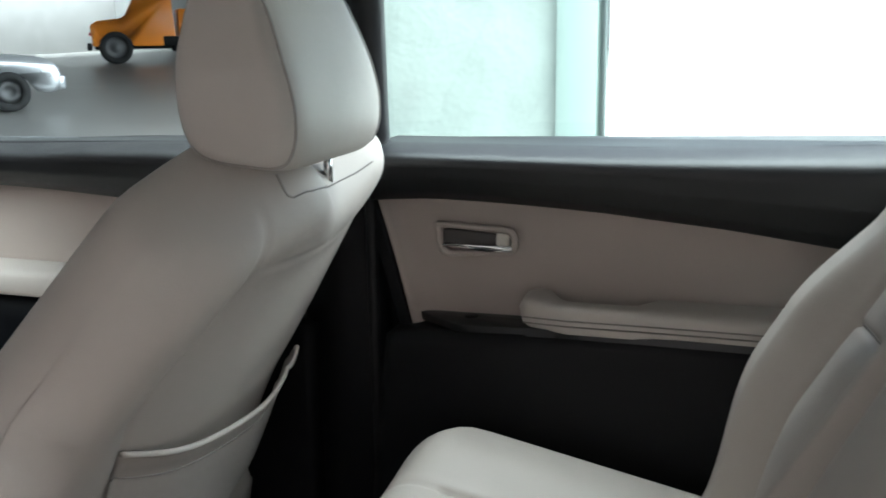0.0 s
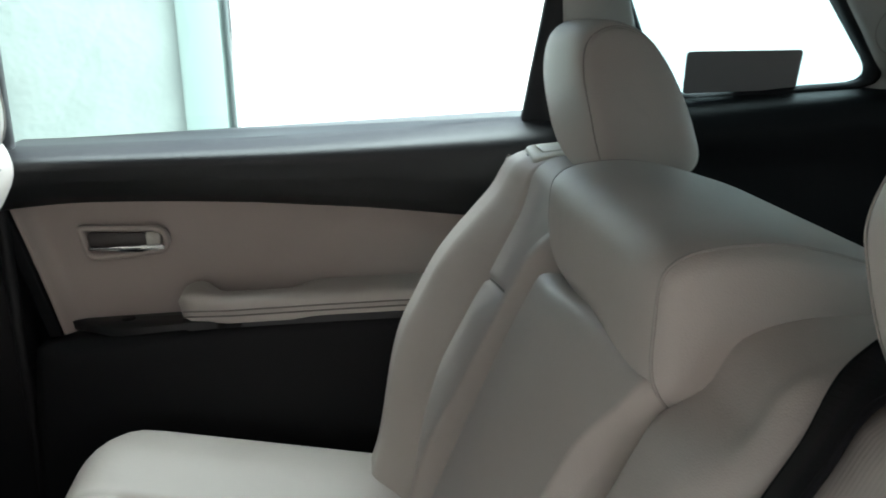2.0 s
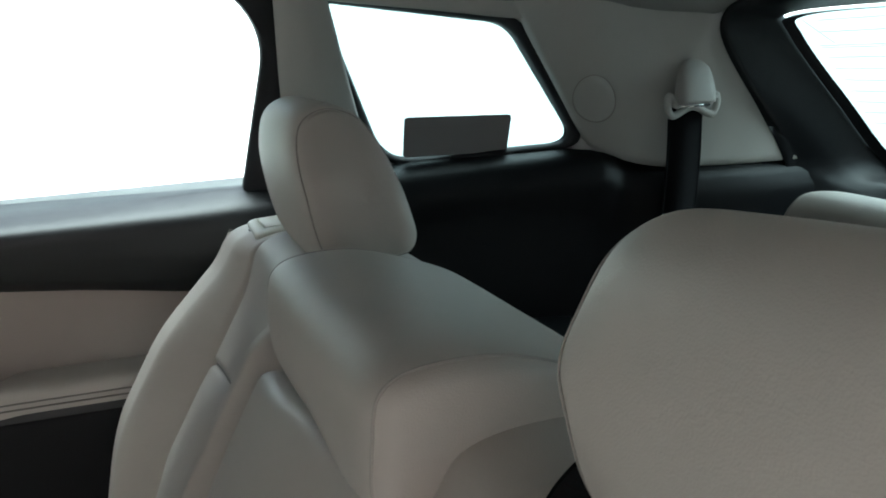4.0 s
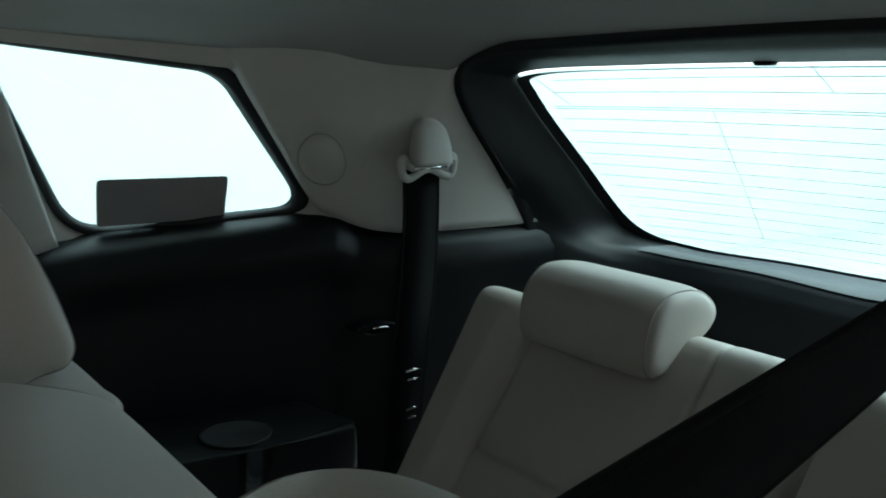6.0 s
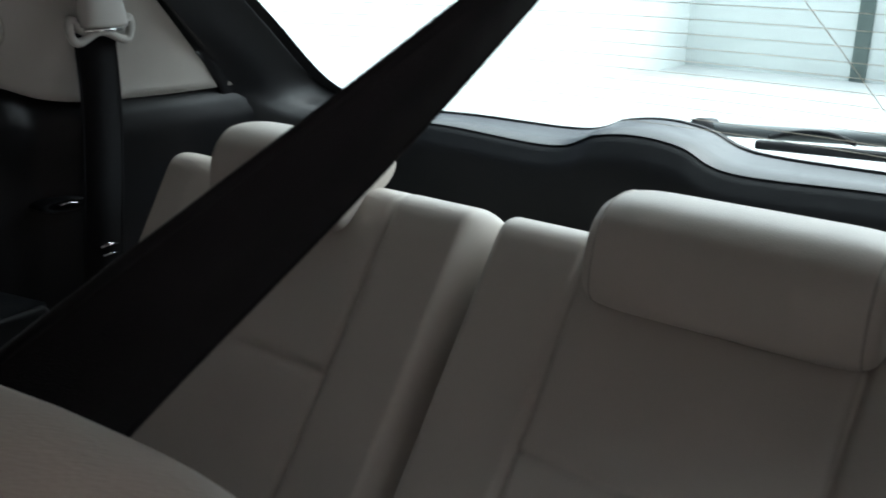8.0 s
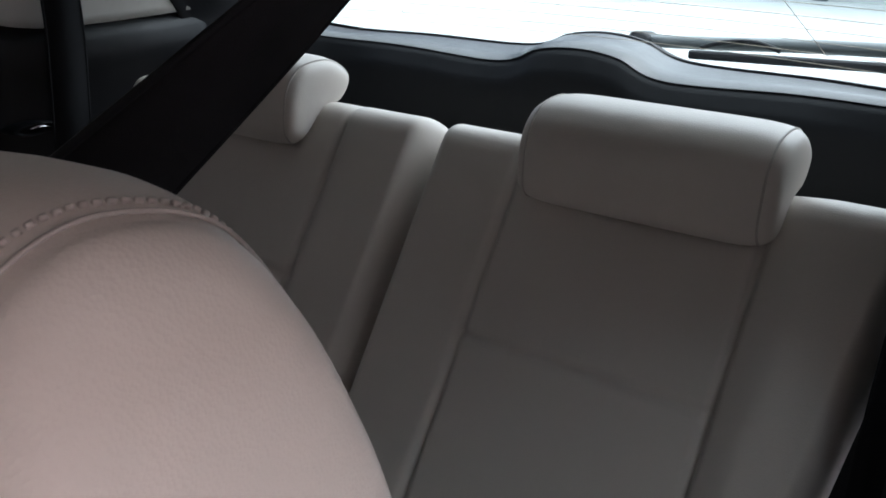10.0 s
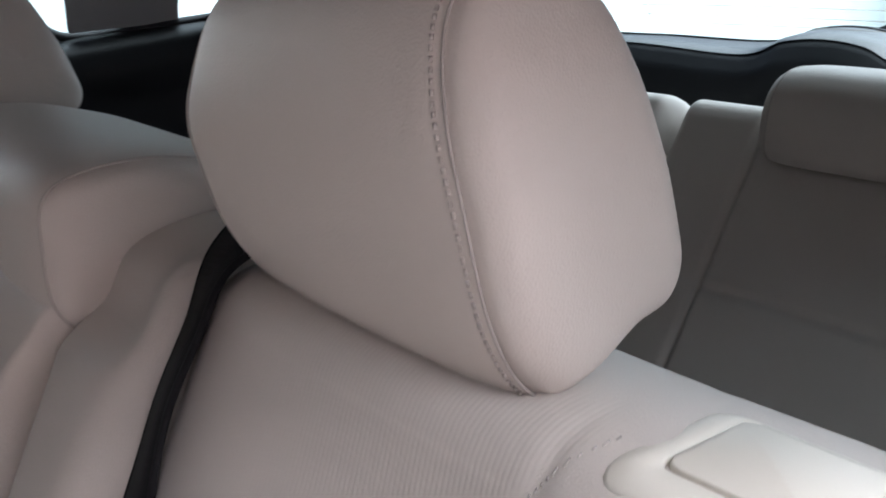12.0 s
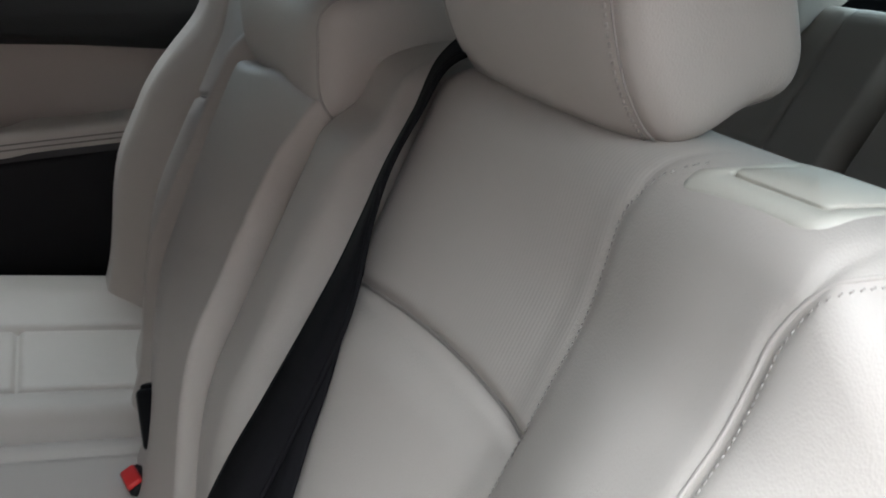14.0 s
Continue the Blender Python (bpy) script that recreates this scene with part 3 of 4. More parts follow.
    return [(xc + hw * at * (1 - taper * smooth(0, 0.08, (p.y - cz) * k)), cy + (p.x - cy) * k * out + bow * at * at, cz + (p.y - cz) * k * out) for p in pts]


def end_k(at, e):
    """The outline's scale where sweep() has reached the share at of its half width."""
    s = abs(at) ** (1 / e)
    return math.cos(math.asin(min(1, s))) ** e


LEAN = 29
ORI = (-0.14, 1.06)


def seat_point(x, s, n):
    a = radians(LEAN)
    return Vector((x, ORI[0] - s * math.sin(a) + n * math.cos(a), ORI[1] + s * math.cos(a) + n * math.sin(a)))


def cross_seam(x):
    """How high the seam across the insert runs, on either seat."""
    m = abs(x)
    if x > 0:
        return lerp([(0.240, 0.006), (0.32, 0.001), (0.46, -0.020)], m)
    return -0.006 + 0.016 * math.sin(math.pi * max(0.0, min(1.0, (m - 0.235) / 0.29)))


def seam_x(s):
    return 0.572 + 0.020 * smooth(0.10, 0.16, s)


def insert_edge(s):
    return 0.465 + 0.022 * smooth(0.11, 0.16, s)


def outer_face(x, s):
    m = abs(x)
    edge = insert_edge(s)
    n = 0.005 - 0.018 * smooth(0.26, edge, m) * (1 - 0.7 * smooth(0.06, 0.14, s))
    roll = (smooth(edge - 0.004, edge + 0.05, m) if x > 0 else smooth(edge - 0.025, edge + 0.075, m)) * (1 - 0.55 * smooth(0.56, 0.63, m))
    n += (0.050 if x > 0 else 0.030) * roll * (0.22 + 0.78 * smooth(0.15, -0.06, s))
    if x > 0:
        n += 0.024 * smooth(0.236, 0.206, m) * (1 - 0.45 * smooth(0.196, 0.172, m)) * smooth(0.135, 0.06, s)
        n -= 0.012 * groove(m - 0.236, 0.006) * smooth(0.10, 0.05, s)
    n -= (0.010 if x > 0 else 0.0014) * groove(m - edge, 0.005)
    if 0.236 < m < edge:
        d = cross_seam(x) - s
        n -= 0.006 * groove(d, 0.004)
        n += 0.010 * smooth(0.0, 0.035, d) * math.sin(math.pi * max(0, min(1, (m - 0.236) / (edge - 0.236))))
    n -= 0.0022 * groove(m - seam_x(s), 0.004)
    n -= 0.055 * smooth(0.12, 0.36, -s)
    return n


HEAD2 = [(-0.224, 1.181), (-0.205, 1.210), (-0.194, 1.255), (-0.190, 1.295), (-0.198, 1.328), (-0.224, 1.341), (-0.255, 1.331), (-0.273, 1.307), (-0.286, 1.273), (-0.298, 1.236), (-0.303, 1.212), (-0.295, 1.197), (-0.273, 1.192), (-0.246, 1.180)]
HEAD_E = 0.30


def outboard_seat(sign, label):
    seat = thing("car_seat", label, "car seat", (sign * 0.38, 0.1, 0.45), group="second row seats")

    def add(name, bm, mat, lab="", flip=True):
        if sign < 0 and flip:
            bm = mirrored(bm)
        ob = part(name, bm, mat, None, lab)
        child(ob, seat)
        return ob
    top = lambda x: (0.146 - 0.014 * smooth(0.44, 0.50, x) if x > 0 else 0.157) - 0.05 * smooth(0.54, 0.64, abs(x)) ** 2
    xs = (0.168, 0.625) if sign > 0 else (-0.625, -0.222)
    bm = slab(*xs, ORI, LEAN, -0.42, top, 0.12, outer_face, r=0.045 if sign < 0 else 0.03, rt=0.03, nx=240, ns=170, tilt=0.50 if sign > 0 else 0.22)
    tree = BVHTree.FromBMesh(bm)
    back = add("backrest", bm, LEATHER, flip=False)
    back.data.materials.append(LEATHER_RIBBED)
    back.data.materials.append(CARPET)
    a = radians(LEAN)
    for p in back.data.polygons:
        q = p.center
        s = -(q.y - ORI[0]) * math.sin(a) + (q.z - ORI[1]) * math.cos(a)
        n = (q.y - ORI[0]) * math.cos(a) + (q.z - ORI[1]) * math.sin(a)
        if n > -0.03 and 0.24 < abs(q.x) < insert_edge(s) - 0.004 and cross_seam(q.x) + 0.003 < s < 0.16:
            p.material_index = 1
        elif n < -0.112 and s < (0.08 if sign > 0 else 0.5):
            p.material_index = 2

    def cush(x, s):
        m = abs(x)
        n = 0.02 * smooth(0.43, 0.52, m) + 0.012 * smooth(0.26, 0.22, m)
        n -= 0.009 * groove(m - 0.43, 0.006) * smooth(0.40, 0.37, s) + 0.009 * groove(m - 0.255, 0.006) * smooth(0.40, 0.37, s)
        n -= 0.007 * groove(s - 0.19, 0.004) * (1 if 0.255 < m < 0.43 else 0)
        return n
    add("cushion", slab(0.155, 0.615, (-0.06, 0.722), -79, 0.0, lambda x: 0.46 - 0.05 * smooth(0.5, 0.62, abs(x)) ** 2, 0.16, cush, r=0.05, rt=0.075, forward=-1, nx=150, ns=150), LEATHER)
    # headrest with sewn end panels and two posts
    hx0, hx1 = (0.218, 0.455) if sign > 0 else (0.240, 0.461)
    head = add("headrest", sweep(HEAD2, hx0, hx1, HEAD_E, 72, 96, bow=-0.004, taper=0.07, sunk=0.86, inner=0.29), LEATHER)
    for e in (-1, 1):
        at = 0.86 * e
        loop = seam_loop(HEAD2, hx0, hx1, at, end_k(at, HEAD_E), 0, 150, bow=-0.004, taper=0.07, out=1.0, inner=0.29)
        loop2 = seam_loop(HEAD2, hx0, hx1, at - 0.035 * e, end_k(at - 0.035 * e, HEAD_E), 0, 150, bow=-0.004, taper=0.07, out=1.0, inner=0.29)
        sm = tube(loop, 0.0006, 6, closed=True)
        st = bmesh.new()
        for i in range(150):
            a, b = Vector(loop2[i]), Vector(loop2[(i + 1) % 150])
            tube([a.lerp(b, 0.2), a.lerp(b, 0.5), a.lerp(b, 0.78)], 0.0008, 5, st)
        if sign < 0:
            mirrored(sm), mirrored(st)
        part("seam", sm, LEATHER_SEAM, head)
        if e > 0:
            part("stitching", st, STITCH, head)
    for ob in (head, *head.children):
        for v in ob.data.vertices:
            if sign > 0:
                v.co.y -= 0.012
                v.co.z -= 0.006
            else:
                v.co.z += 0.045 * (abs(v.co.x) - 0.455) * smooth(1.23, 1.31, v.co.z) + 0.003 * smooth(-0.235, -0.262, v.co.y) * smooth(1.285, 1.32, v.co.z) * smooth(0.455, 0.41, abs(v.co.x)) * smooth(0.32, 0.38, abs(v.co.x)) - 0.0045 * smooth(0.40, 0.26, abs(v.co.x)) * smooth(1.24, 1.32, v.co.z)
    for px in (0.308, 0.396):
        add("headrest_post", tube([(px, -0.262, 1.10), (px, -0.264, 1.22)], 0.006, 10), CHROME, "chrome post")
        add("post_collar", tube([(px, -0.262, 1.155), (px, -0.263, 1.180)], 0.011, 12), BEIGE_PLASTIC)
    # release lever on the shoulder, following the leather below it
    lx, ly = (0.524, -0.236) if sign > 0 else (0.531, -0.238)
    rise = 0.003 if sign > 0 else 0.0

    def onto(bm):
        for v in bm.verts:
            x, y = lx + v.co.x, ly - v.co.y
            hit = tree.ray_cast(Vector((sign * x, y, 1.30)), Vector((0, 0, -1)))[0]
            v.co = Vector((x, y, (hit.z if hit else 1.17) + v.co.z + rise))
        return bm
    bo = rounded([(-0.041, -0.031), (0.033, -0.029), (0.033, 0.034), (-0.036, 0.034)], 0.010, 5)
    bi = rounded([(-0.026, -0.018), (0.026, -0.018), (0.026, 0.030), (-0.026, 0.030)], 0.005, 5)
    lp = [[(p[0] * 1.03, p[1] * 1.03, -0.006) for p in bo], [(p[0], p[1], 0.0) for p in bo], [(p[0] * 0.96, p[1] * 0.96, 0.0017) for p in bo], [(p[0] * 1.03, p[1] * 1.03, 0.0019) for p in bi], [(p[0], p[1], 0.0010) for p in bi], [(p[0], p[1], -0.008) for p in bi]]
    add("lever_bezel", onto(grid(lp, close_v=True)), BEIGE_PLASTIC, "pale plastic release lever bezel")
    add("release_lever", onto(prism([(p[0] * 0.96, p[1] * 0.96 + 0.001) for p in bi], -0.008, 0.0024, "z", 0.0010)), BEIGE_PLASTIC, "pale plastic seat release lever")
    add("lever_gap", onto(box((-0.008, -0.0325, -0.0012), (0.010, 0.0012, 0.0012), 0.0003)), BLACK_RUBBER, "dark gap at the bezel edge")
    # sunk seams round the insert; the right seat's carry painted crease shade
    def line(ms):
        return [seat_point(m, s, outer_face(sign * m, s) + 0.0006) for m, s in ms]
    edge0 = insert_edge(0)
    cross = [(0.24 + (edge0 - 0.242) * k / 40, cross_seam(sign * (0.24 + (edge0 - 0.242) * k / 40))) for k in range(41)]
    lines = [cross]
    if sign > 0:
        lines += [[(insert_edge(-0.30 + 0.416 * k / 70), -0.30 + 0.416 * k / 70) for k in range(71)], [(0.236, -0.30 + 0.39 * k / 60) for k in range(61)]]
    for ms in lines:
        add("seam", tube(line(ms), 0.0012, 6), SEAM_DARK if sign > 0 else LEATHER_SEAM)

    # sewn seams of the bolster, carried over the shoulder
    def on_seat(mx, s, lift):
        if s <= 0.116:
            return seat_point(mx, s, outer_face(sign * mx, s) + lift)
        q = min(1.5, (s - 0.116) / 0.045)
        hf = outer_face(sign * mx, 0.116) + 0.06
        p = seat_point(mx, 0.116 + (0.03 + lift) * math.sin(q) ** 0.7 + (0.5 if sign > 0 else 0.3) * hf * (1 - math.cos(q)), -0.06 + hf * math.cos(q) + lift)
        hit, nrm = tree.find_nearest(Vector((sign * p.x, p.y, p.z)))[:2]
        return Vector((sign * (hit.x + nrm.x * lift), hit.y + nrm.y * lift, hit.z + nrm.z * lift))

    def sewn(at, dx, s0, s1, count, r):
        bm = bmesh.new()
        for k in range(count):
            s = s0 + (s1 - s0) * k / count
            a1, b1 = on_seat(at(s) + dx, s, 0.0001), on_seat(at(s) + dx, s + 0.62 * (s1 - s0) / count, 0.0001)
            tube([a1, a1.lerp(b1, 0.5), b1], r, 5, bm)
        return bm
    add("piping", tube([on_seat(seam_x(s) - 0.0015, s, 0.0002) for s in [-0.30 + 0.475 * k / 89 for k in range(90)]], 0.0010, 6), LEATHER)
    add("stitching", sewn(seam_x, 0.0035, -0.28, 0.17, 130, 0.00045), STITCH)
    if sign < 0:
        add("stitching", sewn(insert_edge, 0.0, -0.20, 0.155, 110, 0.0005), LEATHER_SEAM)
    return seat


right_seat = outboard_seat(1, "pale grey leather rear seat beside the closed door")
left_seat = outboard_seat(-1, "pale grey leather rear seat beside the door opening")

# ---- centre seat with low headrest and fold-down armrest ----
centre = thing("car_seat", "narrow pale leather centre seat with low headrest", "car seat", (0, 0.1, 0.45), group="second row seats")


def cpart(name, bm, mat, lab=""):
    return child(part(name, bm, mat, None, lab), centre)


def centre_face(x, s):
    n = 0.010 - 0.055 * smooth(0.12, 0.36, -s) + 0.012 * smooth(-0.236, -0.19, x) * (1 - smooth(-0.12, -0.05, x))
    n -= 0.040 * groove(x + 0.112, 0.015) * smooth(0.12, 0.07, s)
    n -= 0.018 * smooth(0.062, 0.105, s) * smooth(-0.226, -0.19, x)
    return n


cback = cpart("backrest", slab(-0.236, 0.166, ORI, LEAN, -0.42, 0.146, 0.12, centre_face, r=0.03, rt=0.03, tilt=0.45), LEATHER)
cback.data.materials.append(CARPET)
for p in cback.data.polygons:
    if (p.center.y - ORI[0]) * math.cos(radians(LEAN)) + (p.center.z - ORI[1]) * math.sin(radians(LEAN)) < -0.112:
        p.material_index = 1


def arm_face(x, s):
    u = max(0, min(1, (x + 0.12) / 0.276))
    return 0.031 - 0.055 * smooth(0.12, 0.36, -s) + 0.007 * math.sin(math.pi * u)


cpart("fold_down_armrest", slab(-0.138, 0.156, ORI, LEAN, -0.38, lambda x: 0.096 - 0.016 * smooth(-0.05, 0.13, x), 0.06, arm_face, r=0.013, rt=0.020,
                                shift=lambda x, s: 0.036 * smooth(0.09, 0.01, s) * smooth(0.12, -0.12, x) - (0.012 + 0.046 * smooth(0.05, -0.22, s)) * smooth(-0.06, 0.13, x)), LEATHER, "padded fold-down armrest")
cpart("cushion", slab(-0.16, 0.16, (-0.06, 0.722), -79, 0.0, 0.44, 0.16, lambda x, s: 0.008 - 0.006 * groove(abs(x) - 0.1, 0.006), r=0.04, rt=0.07, forward=-1), LEATHER)
HEADC = [(-0.178, 1.122), (-0.156, 1.147), (-0.153, 1.194), (-0.161, 1.216), (-0.186, 1.225), (-0.230, 1.225), (-0.275, 1.213), (-0.314, 1.195), (-0.304, 1.171), (-0.256, 1.157), (-0.212, 1.139)]
hc = cpart("headrest", sweep(HEADC, -0.143, 0.166, 0.25, 56, 90), LEATHER)
for e in (-1, 1):
    part("piping", tube(seam_loop(HEADC, -0.143, 0.166, 0.92 * e, end_k(0.92 * e, 0.25), 0, 120, out=1.001), 0.0013, 6, closed=True), STITCH, hc)
# its lower edge hangs deeper towards the belt
for ob in (hc, *hc.children):
    for v in ob.data.vertices:
        low = smooth(0.02, -0.07, v.co.x) * smooth(1.19, 1.14, v.co.z) * smooth(-0.26, -0.20, v.co.y)
        v.co.z -= 0.002 * low
        v.co.y += 0.004 * low

# ---- third row ----
HEAD3 = [(-0.872, 1.090), (-0.862, 1.103), (-0.862, 1.125), (-0.868, 1.152), (-0.882, 1.172), (-0.906, 1.184), (-0.952, 1.181), (-0.984, 1.156), (-0.966, 1.130), (-0.925, 1.121), (-0.900, 1.102), (-0.884, 1.090)]
L3RD, O3RD = 36, (-0.80, 0.966)


def third_face(x, s):
    m = abs(x)
    n = 0.003 * smooth(0.0, 0.03, m) * (1 - smooth(0.10, 0.13, m)) + 0.022 * smooth(0.365, 0.43, m)
    n -= 0.007 * groove(m - 0.120, 0.004) + 0.009 * groove(m - 0.377, 0.004)
    if 0.12 < m < 0.377:
        n -= 0.006 * groove(s, 0.0035)
    return n


def third_seat(sign, label):
    seat = thing("car_seat", label, "car seat", (sign * 0.27, -0.6, 0.5), group="third row seats")

    def add(name, bm, mat, lab=""):
        if sign < 0:
            bm = mirrored(bm)
        return child(part(name, bm, mat, None, lab), seat)
    top = lambda x: 0.222 - 0.012 * smooth(0.36, 0.38, abs(x)) - 0.02 * smooth(0.47, 0.53, abs(x))
    add("backrest", slab(0.005, 0.498, O3RD, L3RD, -0.40, top, 0.10, third_face, r=0.022, rt=0.035, nx=180, ns=140, shift=lambda x, s: -0.12 * max(0.0, 0.17 - s) * smooth(0.36, 0.5, x)), LEATHER)
    add("cushion", slab(0.006, 0.515, (-0.62, 0.70), -86, 0.0, 0.40, 0.14, lambda x, s: 0.01 * smooth(0.37, 0.45, abs(x)), r=0.03, rt=0.06, forward=-1, nx=50, ns=50), LEATHER)
    x0, x1 = (0.162, 0.379) if sign > 0 else (0.137, 0.389)
    head = add("headrest", sweep(HEAD3, x0, x1, 0.26, 52, 80), LEATHER)
    for e in (-1, 1):
        b = tube(seam_loop(HEAD3, x0, x1, 0.90 * e, end_k(0.90 * e, 0.26), 0, 110, out=1.001), 0.0012, 6, closed=True)
        if sign < 0:
            mirrored(b)
        part("piping", b, STITCH, head)
    return seat


third_seat(1, "pale leather third-row seat beside the cup holder shelf")
third_seat(-1, "pale leather third-row seat beside its twin")

# ---- front passenger seat, seen from behind ----
fs = thing("car_seat", "pale leather front seat with a rear map pocket", "car seat", (0.4, 0.75, 0.45))


def fpart(name, bm, mat, lab=""):
    return child(part(name, bm, mat, None, lab), fs)


FO, FL = (0.415, 1.160), 32


def fseat_point(x, s, n):
    a = radians(FL)
    return Vector((x, FO[0] - s * math.sin(a) - n * math.cos(a), FO[1] + s * math.cos(a) - n * math.sin(a)))


def fseat_shift(x, s):
    """The backrest's near side leans inwards towards its top."""
    return (0.075 - 0.55 * max(0.0, min(0.30, 0.06 - s))) * max(0.0, (0.645 - x) / 0.48) ** 1.3


def bolster_edge(s):
    """The crease between the side bolster and the back panel."""
    return lerp([(-0.66, 0.20), (-0.35, 0.196), (-0.30, 0.186), (-0.24, 0.172), (-0.185, 0.193), (-0.138, 0.230), (-0.083, 0.250), (-0.043, 0.257), (0.0, 0.288)], s)


def fseat_back(x, s):
    u = (x - 0.405) / 0.225
    xw = x + fseat_shift(x, s)
    n = 0.012 - 0.030 * u * u - 0.012 * smooth(-0.30, 0.0, s) * u + 0.03 * smooth(-0.35, -0.6, s)
    n -= 0.004 * groove(x - 0.60, 0.006)
    n -= 0.010 * smooth(-0.02, -0.12, s) * (1 - smooth(0.75, 1.0, abs(u)))
    d = xw - bolster_edge(s)
    n += 0.009 * smooth(0.016, -0.030, d) - 0.004 * groove(d, 0.007)
    n -= 0.0022 * groove(s + 0.070 + 0.05 * (xw - 0.3), 0.006) * smooth(0.26, 0.31, xw)
    return n


def fseat_top(x):
    return 0.045 - 0.062 * math.exp(-((x - 0.46) / 0.11) ** 2) - 0.02 * smooth(0.6, 1.0, abs(x - 0.405) / 0.24) - 0.062 * smooth(0.36, 0.20, x)


bm = slab(0.165, 0.645, FO, FL, -0.66, fseat_top, 0.15, fseat_back, r=0.06, rt=0.06, forward=-1, nx=150, ns=150, shift=fseat_shift)
tree = BVHTree.FromBMesh(bm)
fpart("backrest", bm, LEATHER)
top_line = spline([(0.316, 0.431, 1.170), (0.36, 0.436, 1.166), (0.42, 0.447, 1.161), (0.473, 0.458, 1.159), (0.52, 0.452, 1.164), (0.556, 0.440, 1.176)], 60, closed=False)
fpart("seam", tube([tree.find_nearest(p)[0] for p in top_line], 0.0011, 6), SEAM_DARK, "dark stitched seam under the headrest")
side_line = spline([(0.318, 0.450, 1.194), (0.311, 0.436, 1.176), (0.316, 0.431, 1.170)], 24, closed=False)
fpart("piping", tube([tree.find_nearest(p)[0] for p in side_line], 0.0016, 6), LEATHER_SEAM)


def plain_x(xw, s):
    """The backrest's own x for a place across the car."""
    x = xw
    for _ in range(8):
        x = xw - fseat_shift(x, s)
    return x


def lip(x):
    return eased([(0.18, -0.288), (0.292, -0.326), (0.418, -0.346), (0.54, -0.366), (0.60, -0.362), (0.636, -0.336)], x)


rows_p = []
for i in range(61):
    x = 0.184 + 0.450 * i / 60
    u = (i / 60 - 0.5) * 2
    puff = 0.003 + (0.010 + 0.016 * (i / 60)) * (1 - u ** 4)
    row = []
    for j in range(25):
        f = j / 24
        s = lip(x) - f * 0.26
        row.append(fseat_point(x, s, fseat_back(plain_x(x, s), s) + puff * (1 - f ** 3) - 0.003 * groove(f - 0.14, 0.03) + 0.002))
    rows_p.append(row)
bm = grid(rows_p)
grid([[p + Vector((0, 0.003, 0.002)) for p in r] for r in rows_p], bm=bm)
pocket = fpart("map_pocket", bm, LEATHER, "open leather map pocket")
part("lip", tube([r[0] for r in rows_p], 0.0038, 8), LEATHER, pocket)
part("seam", tube([r[3].lerp(r[4], 0.4) for r in rows_p], 0.0012, 6), LEATHER_SEAM, pocket)
HEADF = [(0.412, 1.207), (0.401, 1.270), (0.436, 1.375), (0.474, 1.424), (0.512, 1.410), (0.536, 1.335), (0.540, 1.260), (0.520, 1.215), (0.465, 1.202)]
FH = (0.262, 0.518)
hf = fpart("headrest", sweep(HEADF, *FH, 0.30, 56, 80, taper=0.10), LEATHER)
for e in (-1, 1):
    part("piping", tube(seam_loop(HEADF, *FH, 0.86 * e, end_k(0.86 * e, 0.30), 0, 110, taper=0.10, out=1.003), 0.002, 6, closed=True), LEATHER_SEAM, hf)
for px in (0.395, 0.475):
    fpart("headrest_post", tube([(px, 0.465, 1.12), (px, 0.465, 1.23)], 0.006, 10), CHROME, "chrome post")
fpart("cushion", slab(0.16, 0.65, (0.70, 0.72), -84, 0.0, 0.50, 0.16, lambda x, s: 0.0, r=0.05, rt=0.07, forward=-1, nx=40, ns=40), LEATHER)

# ---- belts ----
def belt(name, pts, sides, label, width=0.048, n=80, widen=0.0):
    """A belt: webbing with two woven edges."""
    p = spline(pts, n, closed=False)
    sd = spline(sides, n, closed=False)
    e = thing(name, label, "seat belt", tuple(p[-1]))
    wide = [width * (1 + widen * (smooth(0.55, 0.8, i / n) - 0.6)) for i in range(n)]
    child(part("webbing", ribbon(p, sd, wide), WEBBING), e)
    for k in (-1, 1):
        edge = []
        for i in range(n):
            d = (p[min(n - 1, i + 1)] - p[max(0, i - 1)]).normalized()
            s = (sd[i] - d * sd[i].dot(d)).normalized()
            edge.append(p[i] + s * k * (wide[i] / 2 - 0.001))
        child(part("woven_edge", tube(edge, 0.0020, 6), WEBBING), e)
    return e


sp = seat_point
cb = belt("centre_seat_belt",
          [(-0.456, -0.549, 1.508), (-0.441, -0.530, 1.491), (-0.383, -0.464, 1.419), (-0.328, -0.398, 1.343), (-0.276, -0.327, 1.271), (-0.250, -0.279, 1.228), (-0.243, -0.245, 1.206), sp(-0.246, 0.146, 0.002), sp(-0.252, 0.112, 0.008), sp(-0.255, 0.075, 0.012), sp(-0.265, 0.035, 0.014), sp(-0.283, -0.02, 0.017), sp(-0.290, -0.09, 0.023), sp(-0.288, -0.16, 0.026), sp(-0.265, -0.30, 0.016)],
          [(0.75, -0.66, 0.03), (0.75, -0.66, 0.03), (0.6, -0.75, -0.15), (0.3, -0.79, -0.5), (-0.15, -0.65, -0.7), (-0.66, -0.2, -0.68), (-0.90, 0.14, -0.2), (-0.93, 0.27, 0.12), (-0.92, 0.30, 0.20), (-0.92, 0.30, 0.20), (-0.95, 0.2, 0.2), (-1, 0, 0), (-0.95, -0.12, -0.06), (-0.92, -0.2, -0.1), (-0.9, -0.2, -0.1)],
          "black webbing belt hanging from the roof across the centre seat", n=140)
